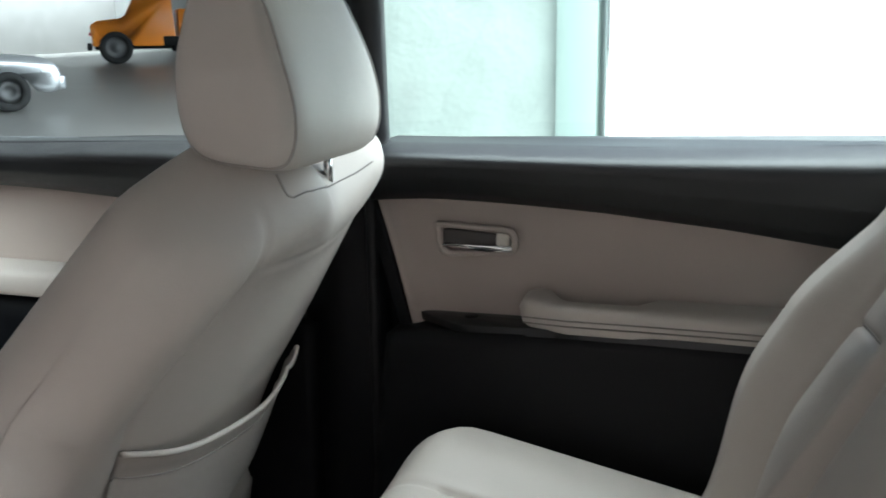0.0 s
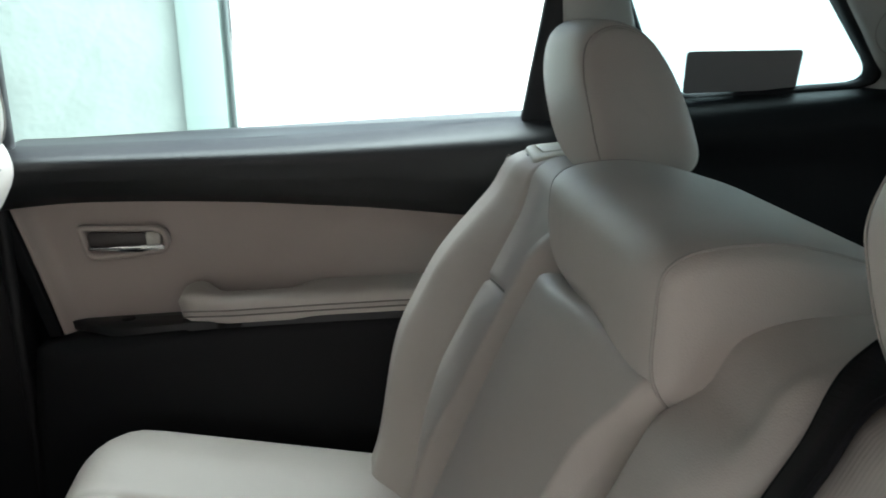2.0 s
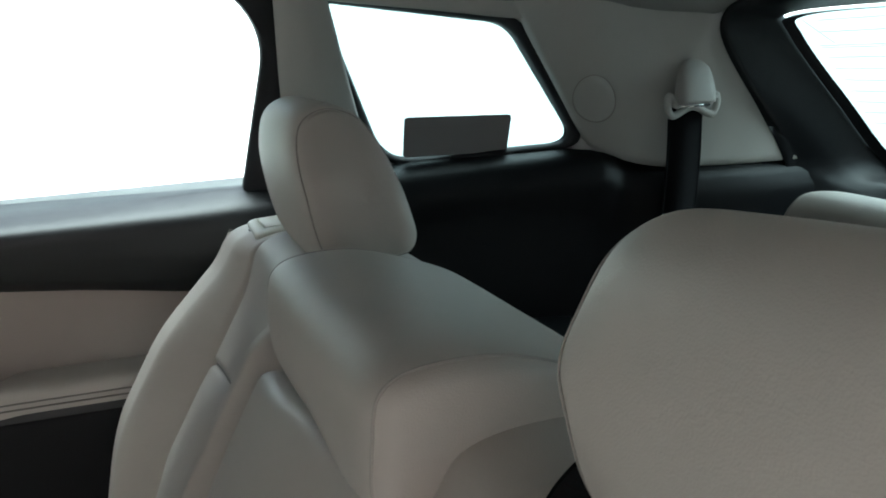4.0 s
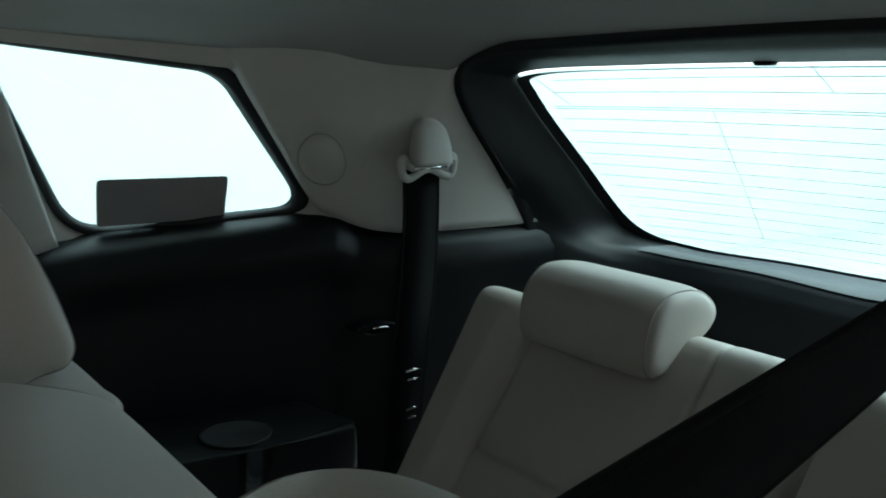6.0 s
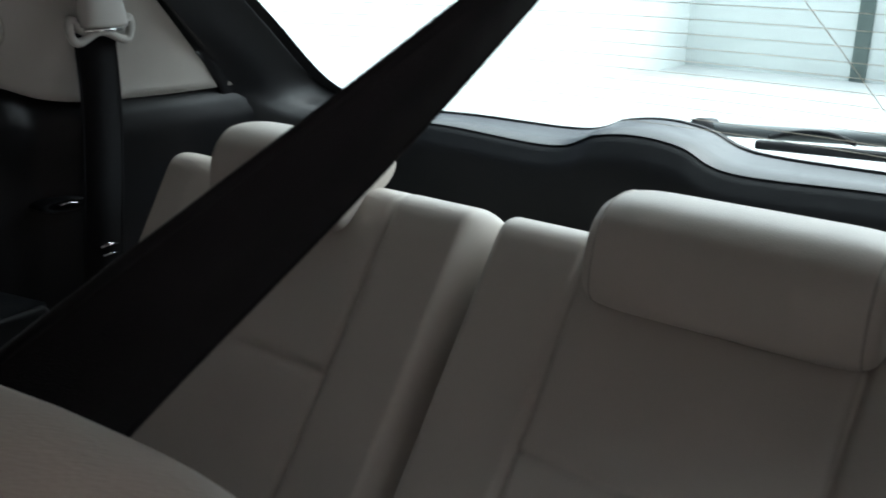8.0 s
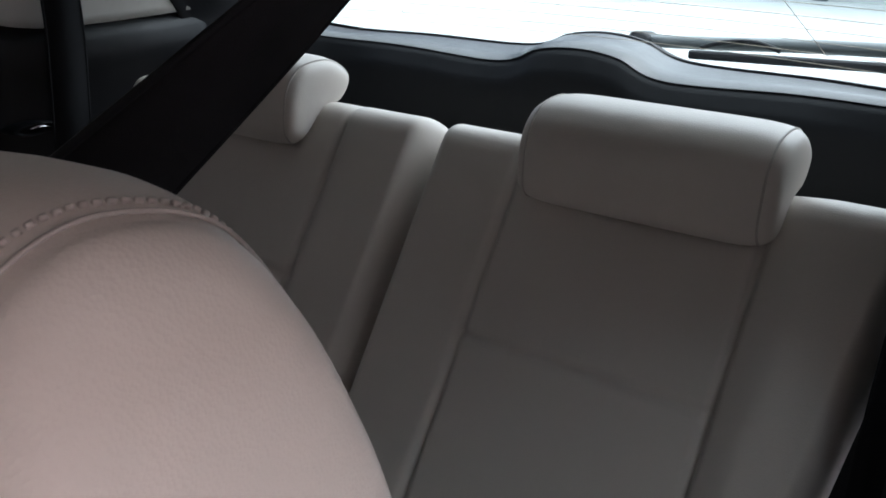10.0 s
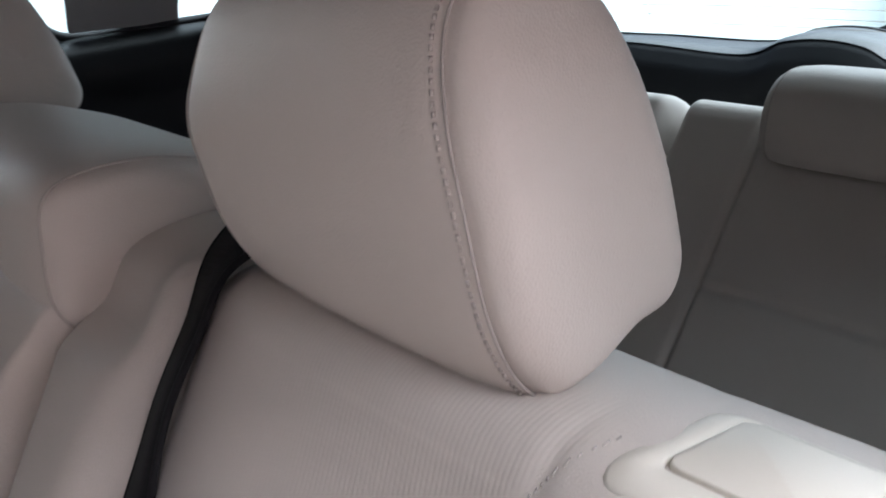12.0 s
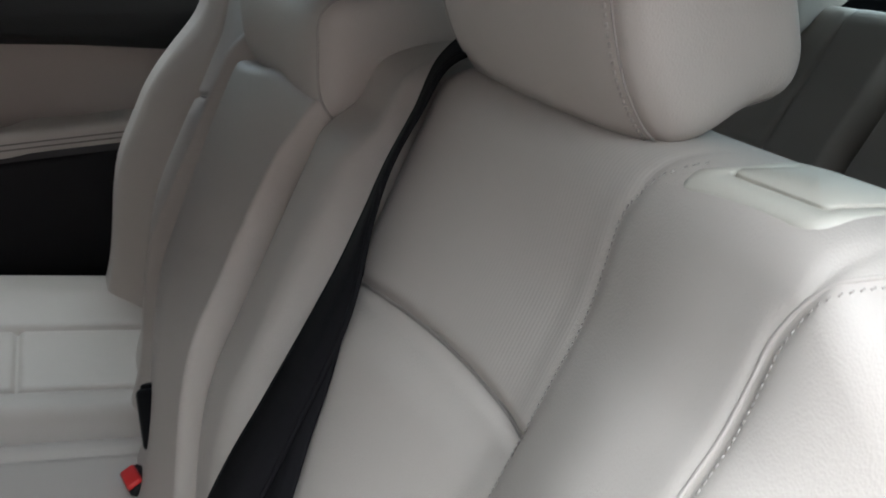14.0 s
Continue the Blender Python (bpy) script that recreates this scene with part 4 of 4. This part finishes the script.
lap = spline([sp(-0.262, 0.055, -0.022), sp(-0.270, 0.0, 0.008), sp(-0.287, -0.04, 0.013), sp(-0.305, -0.09, 0.017), sp(-0.328, -0.16, 0.018), sp(-0.335, -0.30, 0.010)], 60, closed=False)
child(part("lap_webbing", ribbon(lap, [Vector((-1, 0.15 - 0.25 * k / 59, 0)) for k in range(60)], [0.010 + 0.036 * smooth(0.12, 0.55, k / 59) for k in range(60)]), WEBBING, None, "second strap folded beside the first"), cb)
belt("third_row_belt", [(-0.545, -0.87, 1.36), (-0.515, -0.82, 1.20), (-0.506, -0.80, 1.06), (-0.503, -0.785, 0.92), (-0.50, -0.76, 0.80)],
     [(0.4, 1, 0), (0.4, 1, 0), (0.4, 1, 0), (0.4, 1, 0), (0.4, 1, 0)], "black webbing belt across the far third-row seat", 0.046)
belt("third_row_belt", [(0.555, -0.846, 1.285), (0.556, -0.846, 1.20), (0.553, -0.835, 1.10), (0.55, -0.815, 0.95), (0.54, -0.80, 0.80)],
     [(0.3, 1, 0), (0.3, 1, 0), (0.3, 1, 0), (0.3, 1, 0), (0.3, 1, 0)], "black webbing belt hanging from the rear pillar", 0.05)


# ================= front door, right =================
door2 = thing("door_2", "closed front car door with beige insert and armrest", "car door", (0.71, 1.1, 0.6), kind="structure")


def d2part(name, bm, mat, label=""):
    return child(part(name, bm, mat, None, label), door2)


d2part("upper_trim", patch([(1.90, 1.095), (1.25, 1.098), (0.95, 1.085), (0.58, 1.060)], [(1.90, 1.165), (1.25, 1.166), (0.95, 1.174), (0.58, 1.182)], sill_bulge, 0.09, 40, 40), SILL_PLASTIC, "black grained plastic sill trim")
d2part("insert", patch([(1.9, 0.90), (1.3, 0.90), (0.9, 0.90), (0.60, 0.89)], [(1.9, 1.10), (1.25, 1.102), (0.95, 1.09), (0.60, 1.064)], -0.02, 0.03, 40, 10), DOOR_CLOTH, "beige leatherette door insert")
d2part("lower_trim", patch([(1.9, 0.46), (1.3, 0.46), (0.9, 0.46), (0.60, 0.46)], [(1.9, 0.905), (1.3, 0.905), (0.9, 0.905), (0.60, 0.90)], 0.04, 0.08, 30, 10), BLACK_PLASTIC)
rows_f = []
for i in range(41):
    t = i / 40
    y = 0.86 + 0.9 * t
    end = math.sqrt(max(0.0, 1 - (1 - min(1.0, t / 0.05, (1 - t) / 0.05)) ** 2))
    row = []
    for k in range(24):
        a = 2 * math.pi * k / 24
        c, s = math.cos(a), math.sin(a)
        row.append((0.69 + 0.045 * max(end, 0.02) * math.copysign(abs(c) ** 0.5, c), y, 0.937 + 0.025 * max(end, 0.02) * math.copysign(abs(s) ** 0.5, s)))
    rows_f.append(row)
d2part("armrest", grid(rows_f, close_v=True, caps=True), LEATHER, "padded pale leather armrest")
w2i = rounded([(1.75, 1.158), (0.60, 1.171), (0.60, 1.46), (1.15, 1.46)], [0.02, 0.01, 0.03, 0.05], 6)
w2o = rounded([(1.85, 1.148), (0.575, 1.160), (0.575, 1.50), (1.17, 1.50)], [0.02, 0.01, 0.03, 0.05], 6)
d2part("window_frame", frame_ring(w2i, w2o, 0.004, 0.010), BLACK_RUBBER, "black window frame")
child(pane_mesh(part("pane", bmesh.new(), GLASS), w2i, -0.012), door2)

def frame_bar(pts):
    """A bent bar through (y, z) points, standing at x = 0."""
    return tube([(0, p[0], p[1]) for p in pts], 0.022, 10)


# ================= left side of the car, behind the camera =================
left = thing("body_side", "left body side of the car with an open door gap", "car body", (-0.71, 0, 0.6), kind="structure")


def lpart(name, bm, mat):
    return child(part(name, mirrored(bm), mat), left)


lpart("quarter_panel", patch([(-0.31, 0.46), (-0.55, 0.46), (-0.85, 0.46), (-1.24, 0.46)], [(-0.31, 1.200), (-0.44, 1.212), (-0.70, 1.224), (-0.755, 1.220), (-0.80, 1.203), (-0.92, 1.196), (-1.24, 1.201)], quarter_off, 0.05, 50, 20), BLACK_PLASTIC)
lpart("rear_pillar", patch([(-0.735, 1.228), (-0.80, 1.200), (-0.92, 1.192), (-1.13, 1.198)], [(-0.585, 1.445), (-0.68, 1.45), (-0.78, 1.45), (-0.93, 1.44)], 0.008, 0.05, 30, 12), GREY_PLASTIC)
lpart("upper_pillar", patch([(-0.30, 1.445), (-0.45, 1.430), (-0.62, 1.412), (-0.72, 1.35)], [(-0.30, 1.50), (-0.5, 1.50), (-0.7, 1.48), (-0.86, 1.46)], 0.004, 0.05, 30, 6), GREY_PLASTIC)
lpart("window_surround", grid([[on_side(p, -0.012) for p in qi], [on_side(p, 0.004) for p in grown(qi, 0.036)]], close_v=True), GREY_PLASTIC)
left_pane = child(pane_mesh(part("pane", bmesh.new(), PRIVACY_GLASS), grown(qi, 0.006), -0.028, True), left)
left_pane.data.transform(Matrix.Scale(-1, 4, (1, 0, 0)))
lpart("middle_pillar", patch([(-0.40, 0.46), (-0.41, 0.8), (-0.415, 1.2)], [(-0.40, 0.46), (-0.40, 0.8), (-0.318, 1.50)], 0.0, 0.05, 8, 8), GREY_PLASTIC)
lpart("door_post", patch([(-0.292, 1.190), (-0.36, 1.195), (-0.415, 1.2)], [(-0.262, 1.50), (-0.29, 1.50), (-0.318, 1.50)], 0.010, 0.05, 10, 10), GREY_PLASTIC)
lpart("centre_pillar", patch([(0.66, 0.46), (0.58, 0.46), (0.505, 0.46)], [(0.60, 1.49), (0.56, 1.49), (0.512, 1.49)], 0.02, 0.08, 10, 20), BLACK_PLASTIC)
lpart("front_side", patch([(1.9, 0.46), (1.3, 0.46), (0.9, 0.46), (0.60, 0.46)], [(1.9, 1.165), (1.3, 1.165), (0.9, 1.174), (0.60, 1.182)], 0.0, 0.08, 20, 10), BLACK_PLASTIC)
lpart("door_sill", box((0.70, 0.05, 0.40), (0.12, 1.2, 0.14), 0.02), BLACK_PLASTIC)
# Unseen rail, added to narrow the sky light through the door opening.
lpart("roof_rail", patch([(0.62, 1.455), (0.2, 1.458), (-0.31, 1.45)], [(0.62, 1.51), (0.2, 1.515), (-0.31, 1.51)], 0.0, 0.07, 20, 4), GREY_PLASTIC)
# the open rear door, swung out beside the opening; unseen, blocks front-left light
od = thing("door_3", "unseen open rear car door swung out from the body", "car door", (-0.76, 0.56, 0.5), kind="structure")
SWING = Matrix.Translation((-0.76, 0.56, 0)) @ pose(0, 0, 0, 0, 0, -68)


def swung(name, bm, mat, lab=""):
    bmesh.ops.transform(bm, matrix=SWING, verts=bm.verts)
    return child(part(name, bm, mat, None, lab), od)


swung("panel", box((0.0, -0.42, 0.78), (0.10, 0.84, 0.78), 0.03), PAINT)
swung("lining", box((0.058, -0.42, 0.78), (0.012, 0.78, 0.70), 0.004), BLACK_PLASTIC)
swung("insert", box((0.068, -0.42, 1.0), (0.012, 0.66, 0.16), 0.004), DOOR_CLOTH)
swung("window_frame", frame_bar([(-0.02, 1.17), (-0.02, 1.47), (-0.62, 1.49), (-0.80, 1.40), (-0.82, 1.17)]), BLACK_RUBBER)

# dashboard and bulkhead at the front
dash = part("dashboard", prism(rounded([(1.35, 0.62), (1.30, 0.95), (1.45, 1.08), (2.0, 1.10), (2.05, 0.45), (1.4, 0.45)], 0.06, 6), -0.70, 0.70, "x", 0.02), BLACK_PLASTIC)
tagged(dash, "black plastic dashboard at the front of the cabin", "dashboard", kind="structure")
ws = flat("windscreen", [(-0.64, 1.98, 1.09), (0.64, 1.98, 1.09), (0.58, 1.15, 1.478), (-0.58, 1.15, 1.478)], GLASS, "clear sloping front windscreen of the car", "car window")
ws.visible_shadow = False

# ================= outside =================
# Mottled green, with a far darker base colour than the white face.
WALL_MOTTLED = material("mottled_pale_green_wall", (0.135, 0.158, 0.148), 0.8, grain=25, bump=0.3, depth=0.004, vary=0.30, blotch=3.5)
wall = thing("wall_east", "pale painted garage wall with a light green pillar", "wall", (4.3, -5, 0), kind="structure")
child(part("white_face", box((4.35, -9.0, 0.50), (0.3, 19.3, 3.2), 0.01), WALL_WHITE), wall)
child(part("pillar", box((4.372, 0.815, 0.52), (0.36, 0.21, 3.2), 0.004), WALL_GREEN), wall)
child(part("weathered_face", box((4.40, 1.86, 0.50), (0.3, 1.88, 3.2), 0.01), WALL_MOTTLED), wall)
bm = bmesh.new()
bm.faces.new([bm.verts.new((x, y, 0.0128 * x + 0.0073 * y + 0.005)) for x, y in ((-0.6, -11.3), (4.3, -11.3), (4.3, 2.7), (-0.6, 2.7))])
PAD = material("pale_concrete_forecourt", (0.46, 0.48, 0.47), 0.7, grain=40, bump=0.2, depth=0.002, vary=0.15, blotch=1.2)
tagged(part("pavement", bm, PAD, smooth=False), "pale sunlit concrete pavement round the car", "pavement", kind="structure")
backing = part("body_shell", patch([(-1.05, 0.44), (-0.3, 0.44), (0.5, 0.44), (1.95, 0.44)], [(-1.05, 1.19), (-0.3, 1.185), (0.5, 1.172), (1.95, 1.16)], -0.07, 0.03, 40, 8), PAINT)
tagged(backing, "dark painted outer body side of the car", "car body", kind="structure")
rear_wall = thing("wall_south", "", "wall", (0, -11.25, 0), kind="structure")
child(part("white_face", box((0, -11.25, 0.55), (24, 0.3, 3.1), 0.01), WALL_WHITE), rear_wall)
child(part("pillar", box((2.16, -11.23, 0.55), (0.16, 0.34, 3.1), 0.004), WALL_GREEN, None, "pale green pillar"), rear_wall)
tagged(rear_wall, "pale painted garage wall behind the car", "wall", kind="structure")
far_wall = part("wall_north", box((18, 34.0, 3.0), (60, 0.3, 8.0), 0.01), WALL_GREY)
tagged(far_wall, "grey concrete wall at the far end of the parking hall", "wall", kind="structure")
far_wall2 = part("wall_northeast", box((44.0, 18, 3.5), (0.3, 50, 8.0), 0.01), WALL_GREY)
tagged(far_wall2, "grey concrete side wall of the parking hall", "wall", kind="structure")
# Unseen roof, added to keep sky light off the windscreen and hall floor.
hall = part("hall_roof", box((14.0, 16.6, 4.6), (60, 28.2, 0.3), 0.01), WALL_GREY)
tagged(hall, "unseen grey roof added over the parking hall to hold back sky light", "roof", kind="structure")
# Unseen wall, added to block low left light and bounce a warm tone.
WALL_WARM = material("warm_bounce_brown", (0.46, 0.37, 0.345), 0.85, grain=30, bump=0.2, depth=0.003, vary=0.2, blotch=1.2)
west = part("wall_west", box((-5.0, 3.6, 1.6), (0.3, 26.0, 4.8), 0.01), WALL_WARM)
tagged(west, "unseen warm brown wall added to shape light from the left", "wall", kind="structure")
# Unseen wall, added to close off sky light from the front left.
far_wall3 = part("wall_northwest", box((-16.0, 18, 2.5), (0.3, 33, 6.0), 0.01), WALL_GREY)
tagged(far_wall3, "grey concrete side wall of the parking hall", "wall", kind="structure")

# sticker on the quarter window
st = rounded([(-0.460, 1.281), (-0.618, 1.279), (-0.618, 1.223), (-0.462, 1.221)], 0.006, 4)
bm = bmesh.new()
fr_ = [bm.verts.new(on_side(p, -0.010)) for p in st]
bk_ = [bm.verts.new(on_side(p, -0.012)) for p in st]
bm.faces.new(fr_), bm.faces.new(bk_[::-1])
for i in range(len(fr_)):
    bm.faces.new((fr_[i], bk_[i], bk_[(i + 1) % len(fr_)], fr_[(i + 1) % len(fr_)]))
tagged(part("window_sticker", bm, STICKER, smooth=False), "plain dark grey rectangular sticker on the quarter window", "sticker")

# belt anchor on the rear pillar
anchor = thing("belt_anchor", "light grey plastic belt anchor cover on the rear pillar", "belt anchor", (0.54, -0.845, 1.30))
rows_c = []
for i in range(17):
    f = i / 16
    z = 1.293 + 0.062 * f
    w = 0.030 * (1 - 0.45 * f ** 2.2) * math.sqrt(max(0.0, 1 - max(0.0, (f - 0.72) / 0.28) ** 2)) + 0.0005
    d = 0.030 * (1 - 0.55 * f ** 2) * math.sqrt(max(0.0, 1 - max(0.0, (f - 0.72) / 0.28) ** 2)) + 0.0005
    row = []
    for k in range(24):
        a = 2 * math.pi * k / 24
        cc, ss = math.cos(a), math.sin(a)
        row.append((cover_x(-0.845, 1.31) - 0.004 - d * (0.5 + 0.5 * math.copysign(abs(cc) ** 0.6, cc)), -0.845 + w * math.copysign(abs(ss) ** 0.6, ss), z))
    rows_c.append(row)
child(part("cover", grid(rows_c, close_v=True, caps=True), GREY_PLASTIC), anchor)
guide = [(cover_x(-0.845, 1.30) - 0.014, -0.845 + y, 1.293 + z) for y, z in ((-0.026, -0.004), (-0.036, 0.008), (-0.042, 0.006), (-0.040, -0.012), (-0.030, -0.018), (0, -0.006), (0.030, -0.018), (0.040, -0.012), (0.042, 0.006), (0.036, 0.008), (0.026, -0.004), (0, 0.0))]
child(part("guide_loop", tube(spline(guide, 60), 0.0055, 8, closed=True), GREY_PLASTIC, None, "plastic belt guide loop"), anchor)
child(part("slot_bar", tube([(cover_x(-0.845, 1.29) - 0.020, -0.845 + y, 1.289) for y in (-0.026, 0, 0.026)], 0.003, 8), CHROME, None, "metal slot bar"), anchor)

# heater and aerial lines on the rear window
ZB, ZT = 1.145, 1.420


def rear_glass(x, z):
    f = (z - ZB) / (ZT - ZB)
    y = -1.33 + 0.375 * f + 0.055 * (abs(x) / 0.5) ** 2 * (1 - f)
    return Vector((x, y - 0.010, z))


HEATER = material("heater_line", (0.30, 0.26, 0.20), 0.5, bump=0)
lines = thing("rear_window_heater", "thin printed heater lines on the rear window", "heater lines", (0, -1.2, 1.15))
zs = [1.170, 1.186, 1.203, 1.220, 1.237, 1.254, 1.271, 1.288, 1.305, 1.322, 1.339, 1.356, 1.370, 1.373, 1.392, 1.408]
for z in zs:
    f = (z - ZB) / (ZT - ZB)
    w = lerp([(0, 0.46), (0.1, 0.505), (0.5, 0.515), (0.85, 0.49), (1, 0.44)], f)
    child(part("line", tube([rear_glass(w * (k / 10 - 1), z - 0.006 * (k / 10 - 1) ** 2) for k in range(21)], 0.0004, 5), HEATER), lines)
for a, d in (((0.232, 1.370), (0.315, 1.180)), ((-0.232, 1.370), (-0.315, 1.180)), ((0.488, 1.409), (0.460, 1.370)), ((-0.488, 1.409), (-0.46, 1.370)), ((0.072, 1.418), (0.066, 1.392)), ((0.0, 1.392), (0.02, 1.37))):
    child(part("line", tube([rear_glass(a[0] + (d[0] - a[0]) * k / 8, a[1] + (d[1] - a[1]) * k / 8) for k in range(9)], 0.0004, 5), HEATER), lines)

# rear wiper outside the glass
# The arm is dark plastic; sky light on it is painted in as grey.
WIPER_GREY = material("skylit_wiper_plastic", (0.16, 0.175, 0.175), 0.5, grain=900, bump=0.1)
wiper = thing("rear_wiper", "black rear wiper resting on the lower window edge", "wiper", (-0.2, -1.40, 1.15))
child(part("blade", box((-0.33, -1.395, 1.150), (0.46, 0.012, 0.012), 0.003, turn=pose(0, 0, 0, 0, 2.0, 0)), BLACK_RUBBER), wiper)
child(part("arm", tube(spline([(-0.02, -1.42, 1.150), (-0.12, -1.415, 1.156), (-0.3, -1.41, 1.168), (-0.60, -1.40, 1.18)], 24, closed=False), 0.010, 8), WIPER_GREY, None, "dark wiper arm painted grey as if lit by the sky"), wiper)
child(part("bridge", tube(spline([(-0.115, -1.398, 1.152), (-0.15, -1.40, 1.163), (-0.19, -1.40, 1.166), (-0.225, -1.398, 1.158)], 20, closed=False), 0.0035, 8), BLACK_PLASTIC), wiper)
child(part("mount", tube([(-0.02, -1.44, 1.145), (-0.02, -1.39, 1.152)], 0.016, 12), BLACK_PLASTIC), wiper)


# ---- buckles between the seats ----
def buckle(at, turn, label, button=RED_PLASTIC, said="red release button"):
    e = thing("belt_buckle", label, "belt buckle", at, group="belt buckles")
    m = Matrix.Translation(at) @ turn

    def put(name, bm, mat, lab=""):
        bmesh.ops.transform(bm, matrix=m, verts=bm.verts)
        return child(part(name, bm, mat, None, lab), e)
    put("housing", box((0, 0, 0), (0.034, 0.022, 0.062), 0.006, 3), BLACK_PLASTIC)
    put("release_button", box((0, 0.002, 0.031), (0.026, 0.016, 0.008), 0.003, 2), button, said)
    put("strap", box((0, 0, -0.055), (0.026, 0.006, 0.06), 0.002), WEBBING)
    return e


buckle((0.036, 0.006, 0.730), pose(0, 0, 0, -22, -8, 12), "black belt buckle with red button beside the cushion")
buckle((0.050, -0.016, 0.806), pose(0, 0, 0, -20, -10, 240), "black belt buckle tucked beside the backrest", BLACK_PLASTIC, "")

# ---- vehicles in the hall ----
ORANGE = material("orange_truck_paint", (0.75, 0.24, 0.02), 0.35, bump=0, vary=0.06)
SILVER = material("silver_car_paint", (0.45, 0.46, 0.48), 0.3, metal=0.6, bump=0, vary=0.05)
TYRE = material("black_tyre_rubber", (0.012, 0.012, 0.013), 0.8, grain=60, bump=0.2)
RIM = material("dull_steel_rim", (0.10, 0.10, 0.105), 0.5, metal=0.6, bump=0)


def wheel(parent, m, x, y, r, w):
    prof = [(0.62 * r, -w / 2), (0.92 * r, -w / 2), (r, -w * 0.36), (r, w * 0.36), (0.92 * r, w / 2), (0.62 * r, w / 2)]
    rows = [[(x + p[0] * math.cos(a), y + p[1], r + p[0] * math.sin(a)) for p in prof] for a in [2 * math.pi * k / 32 for k in range(32)]]
    bm = grid(rows, close_u=True, close_v=True)
    bmesh.ops.transform(bm, matrix=m, verts=bm.verts)
    ty = child(part("wheel", bm, TYRE, None, "black tyre on a steel rim"), parent)
    rr = [[(x + q * r * math.cos(a), y + d * w, r + q * r * math.sin(a)) for a in [2 * math.pi * k / 32 for k in range(32)]] for q, d in ((0.63, -0.42), (0.55, -0.30), (0.30, -0.22), (0.22, -0.40), (0.02, -0.42))]
    bm = grid(rr, close_v=True)
    bmesh.ops.transform(bm, matrix=m, verts=bm.verts)
    part("rim", bm, RIM, ty)
    return ty


def vehicle(name, label, category, at, turn):
    e = thing(name, label, category, at)
    m = Matrix.Translation(at) @ pose(0, 0, 0, 0, 0, turn)

    def put(nm, bm, mat, lab=""):
        bmesh.ops.transform(bm, matrix=m, verts=bm.verts)
        return child(part(nm, bm, mat, None, lab), e)
    return e, m, put


truck, tm, tput = vehicle("truck", "orange utility truck parked in the hall", "truck", (28.0, 21.9, 0.518), -52)
tput("chassis", box((2.4, 0, 0.62), (6.2, 0.9, 0.22), 0.03), BLACK_PLASTIC)
tput("cab", prism(rounded([(-0.75, 0.62), (-0.80, 1.35), (-0.55, 1.50), (0.35, 1.60), (0.75, 2.35), (2.0, 2.40), (2.1, 0.62), (0.62, 0.62), (0.50, 0.95), (-0.45, 0.95), (-0.55, 0.62)], 0.08, 5), -1.0, 1.0, "y", 0.04), ORANGE)
tput("bumper", box((-0.86, 0, 0.62), (0.16, 2.05, 0.26), 0.05), BLACK_PLASTIC)
tput("cargo_bed", box((4.0, 0, 1.35), (3.6, 2.1, 1.1), 0.04), ORANGE)
tput("side_skirt", box((2.3, -0.98, 0.78), (1.3, 0.08, 0.34), 0.02), BLACK_PLASTIC)
tput("fuel_tank", box((2.35, -0.8, 0.62), (0.9, 0.4, 0.42), 0.08), BLACK_PLASTIC)
tput("indicator", box((-0.80, -0.85, 1.05), (0.08, 0.20, 0.12), 0.02), RED_PLASTIC, "red marker lamp")
for wx in (0.02, 3.6):
    for wy in (-0.86, 0.86):
        wheel(truck, tm, wx, wy, 0.58, 0.32)

car, cm, cput = vehicle("parked_car", "silver saloon car parked in the hall", "car", (11.1, 12.85, 0.236), 134)
cput("body", prism(rounded([(-2.1, 0.30), (-2.15, 0.70), (-1.9, 0.86), (-0.9, 0.95), (-0.2, 1.40), (1.2, 1.42), (1.9, 1.0), (2.2, 0.95), (2.25, 0.35), (1.75, 0.28), (1.6, 0.60), (1.1, 0.60), (0.95, 0.28), (-0.95, 0.28), (-1.1, 0.60), (-1.6, 0.60), (-1.75, 0.30)], 0.10, 5), -0.85, 0.85, "y", 0.08, 3), SILVER)
cput("side_window", prism(rounded([(-0.75, 0.98), (-0.15, 1.33), (1.1, 1.35), (1.6, 1.02)], 0.05, 4), -0.858, 0.858, "y", 0.01), BLACK_RUBBER, "dark side glass")
cput("front_bumper", box((-2.14, 0, 0.45), (0.14, 1.66, 0.26), 0.05), SILVER)
for wx in (-1.35, 1.35):
    for wy in (-0.78, 0.78):
        wheel(car, cm, wx, wy, 0.32, 0.2)
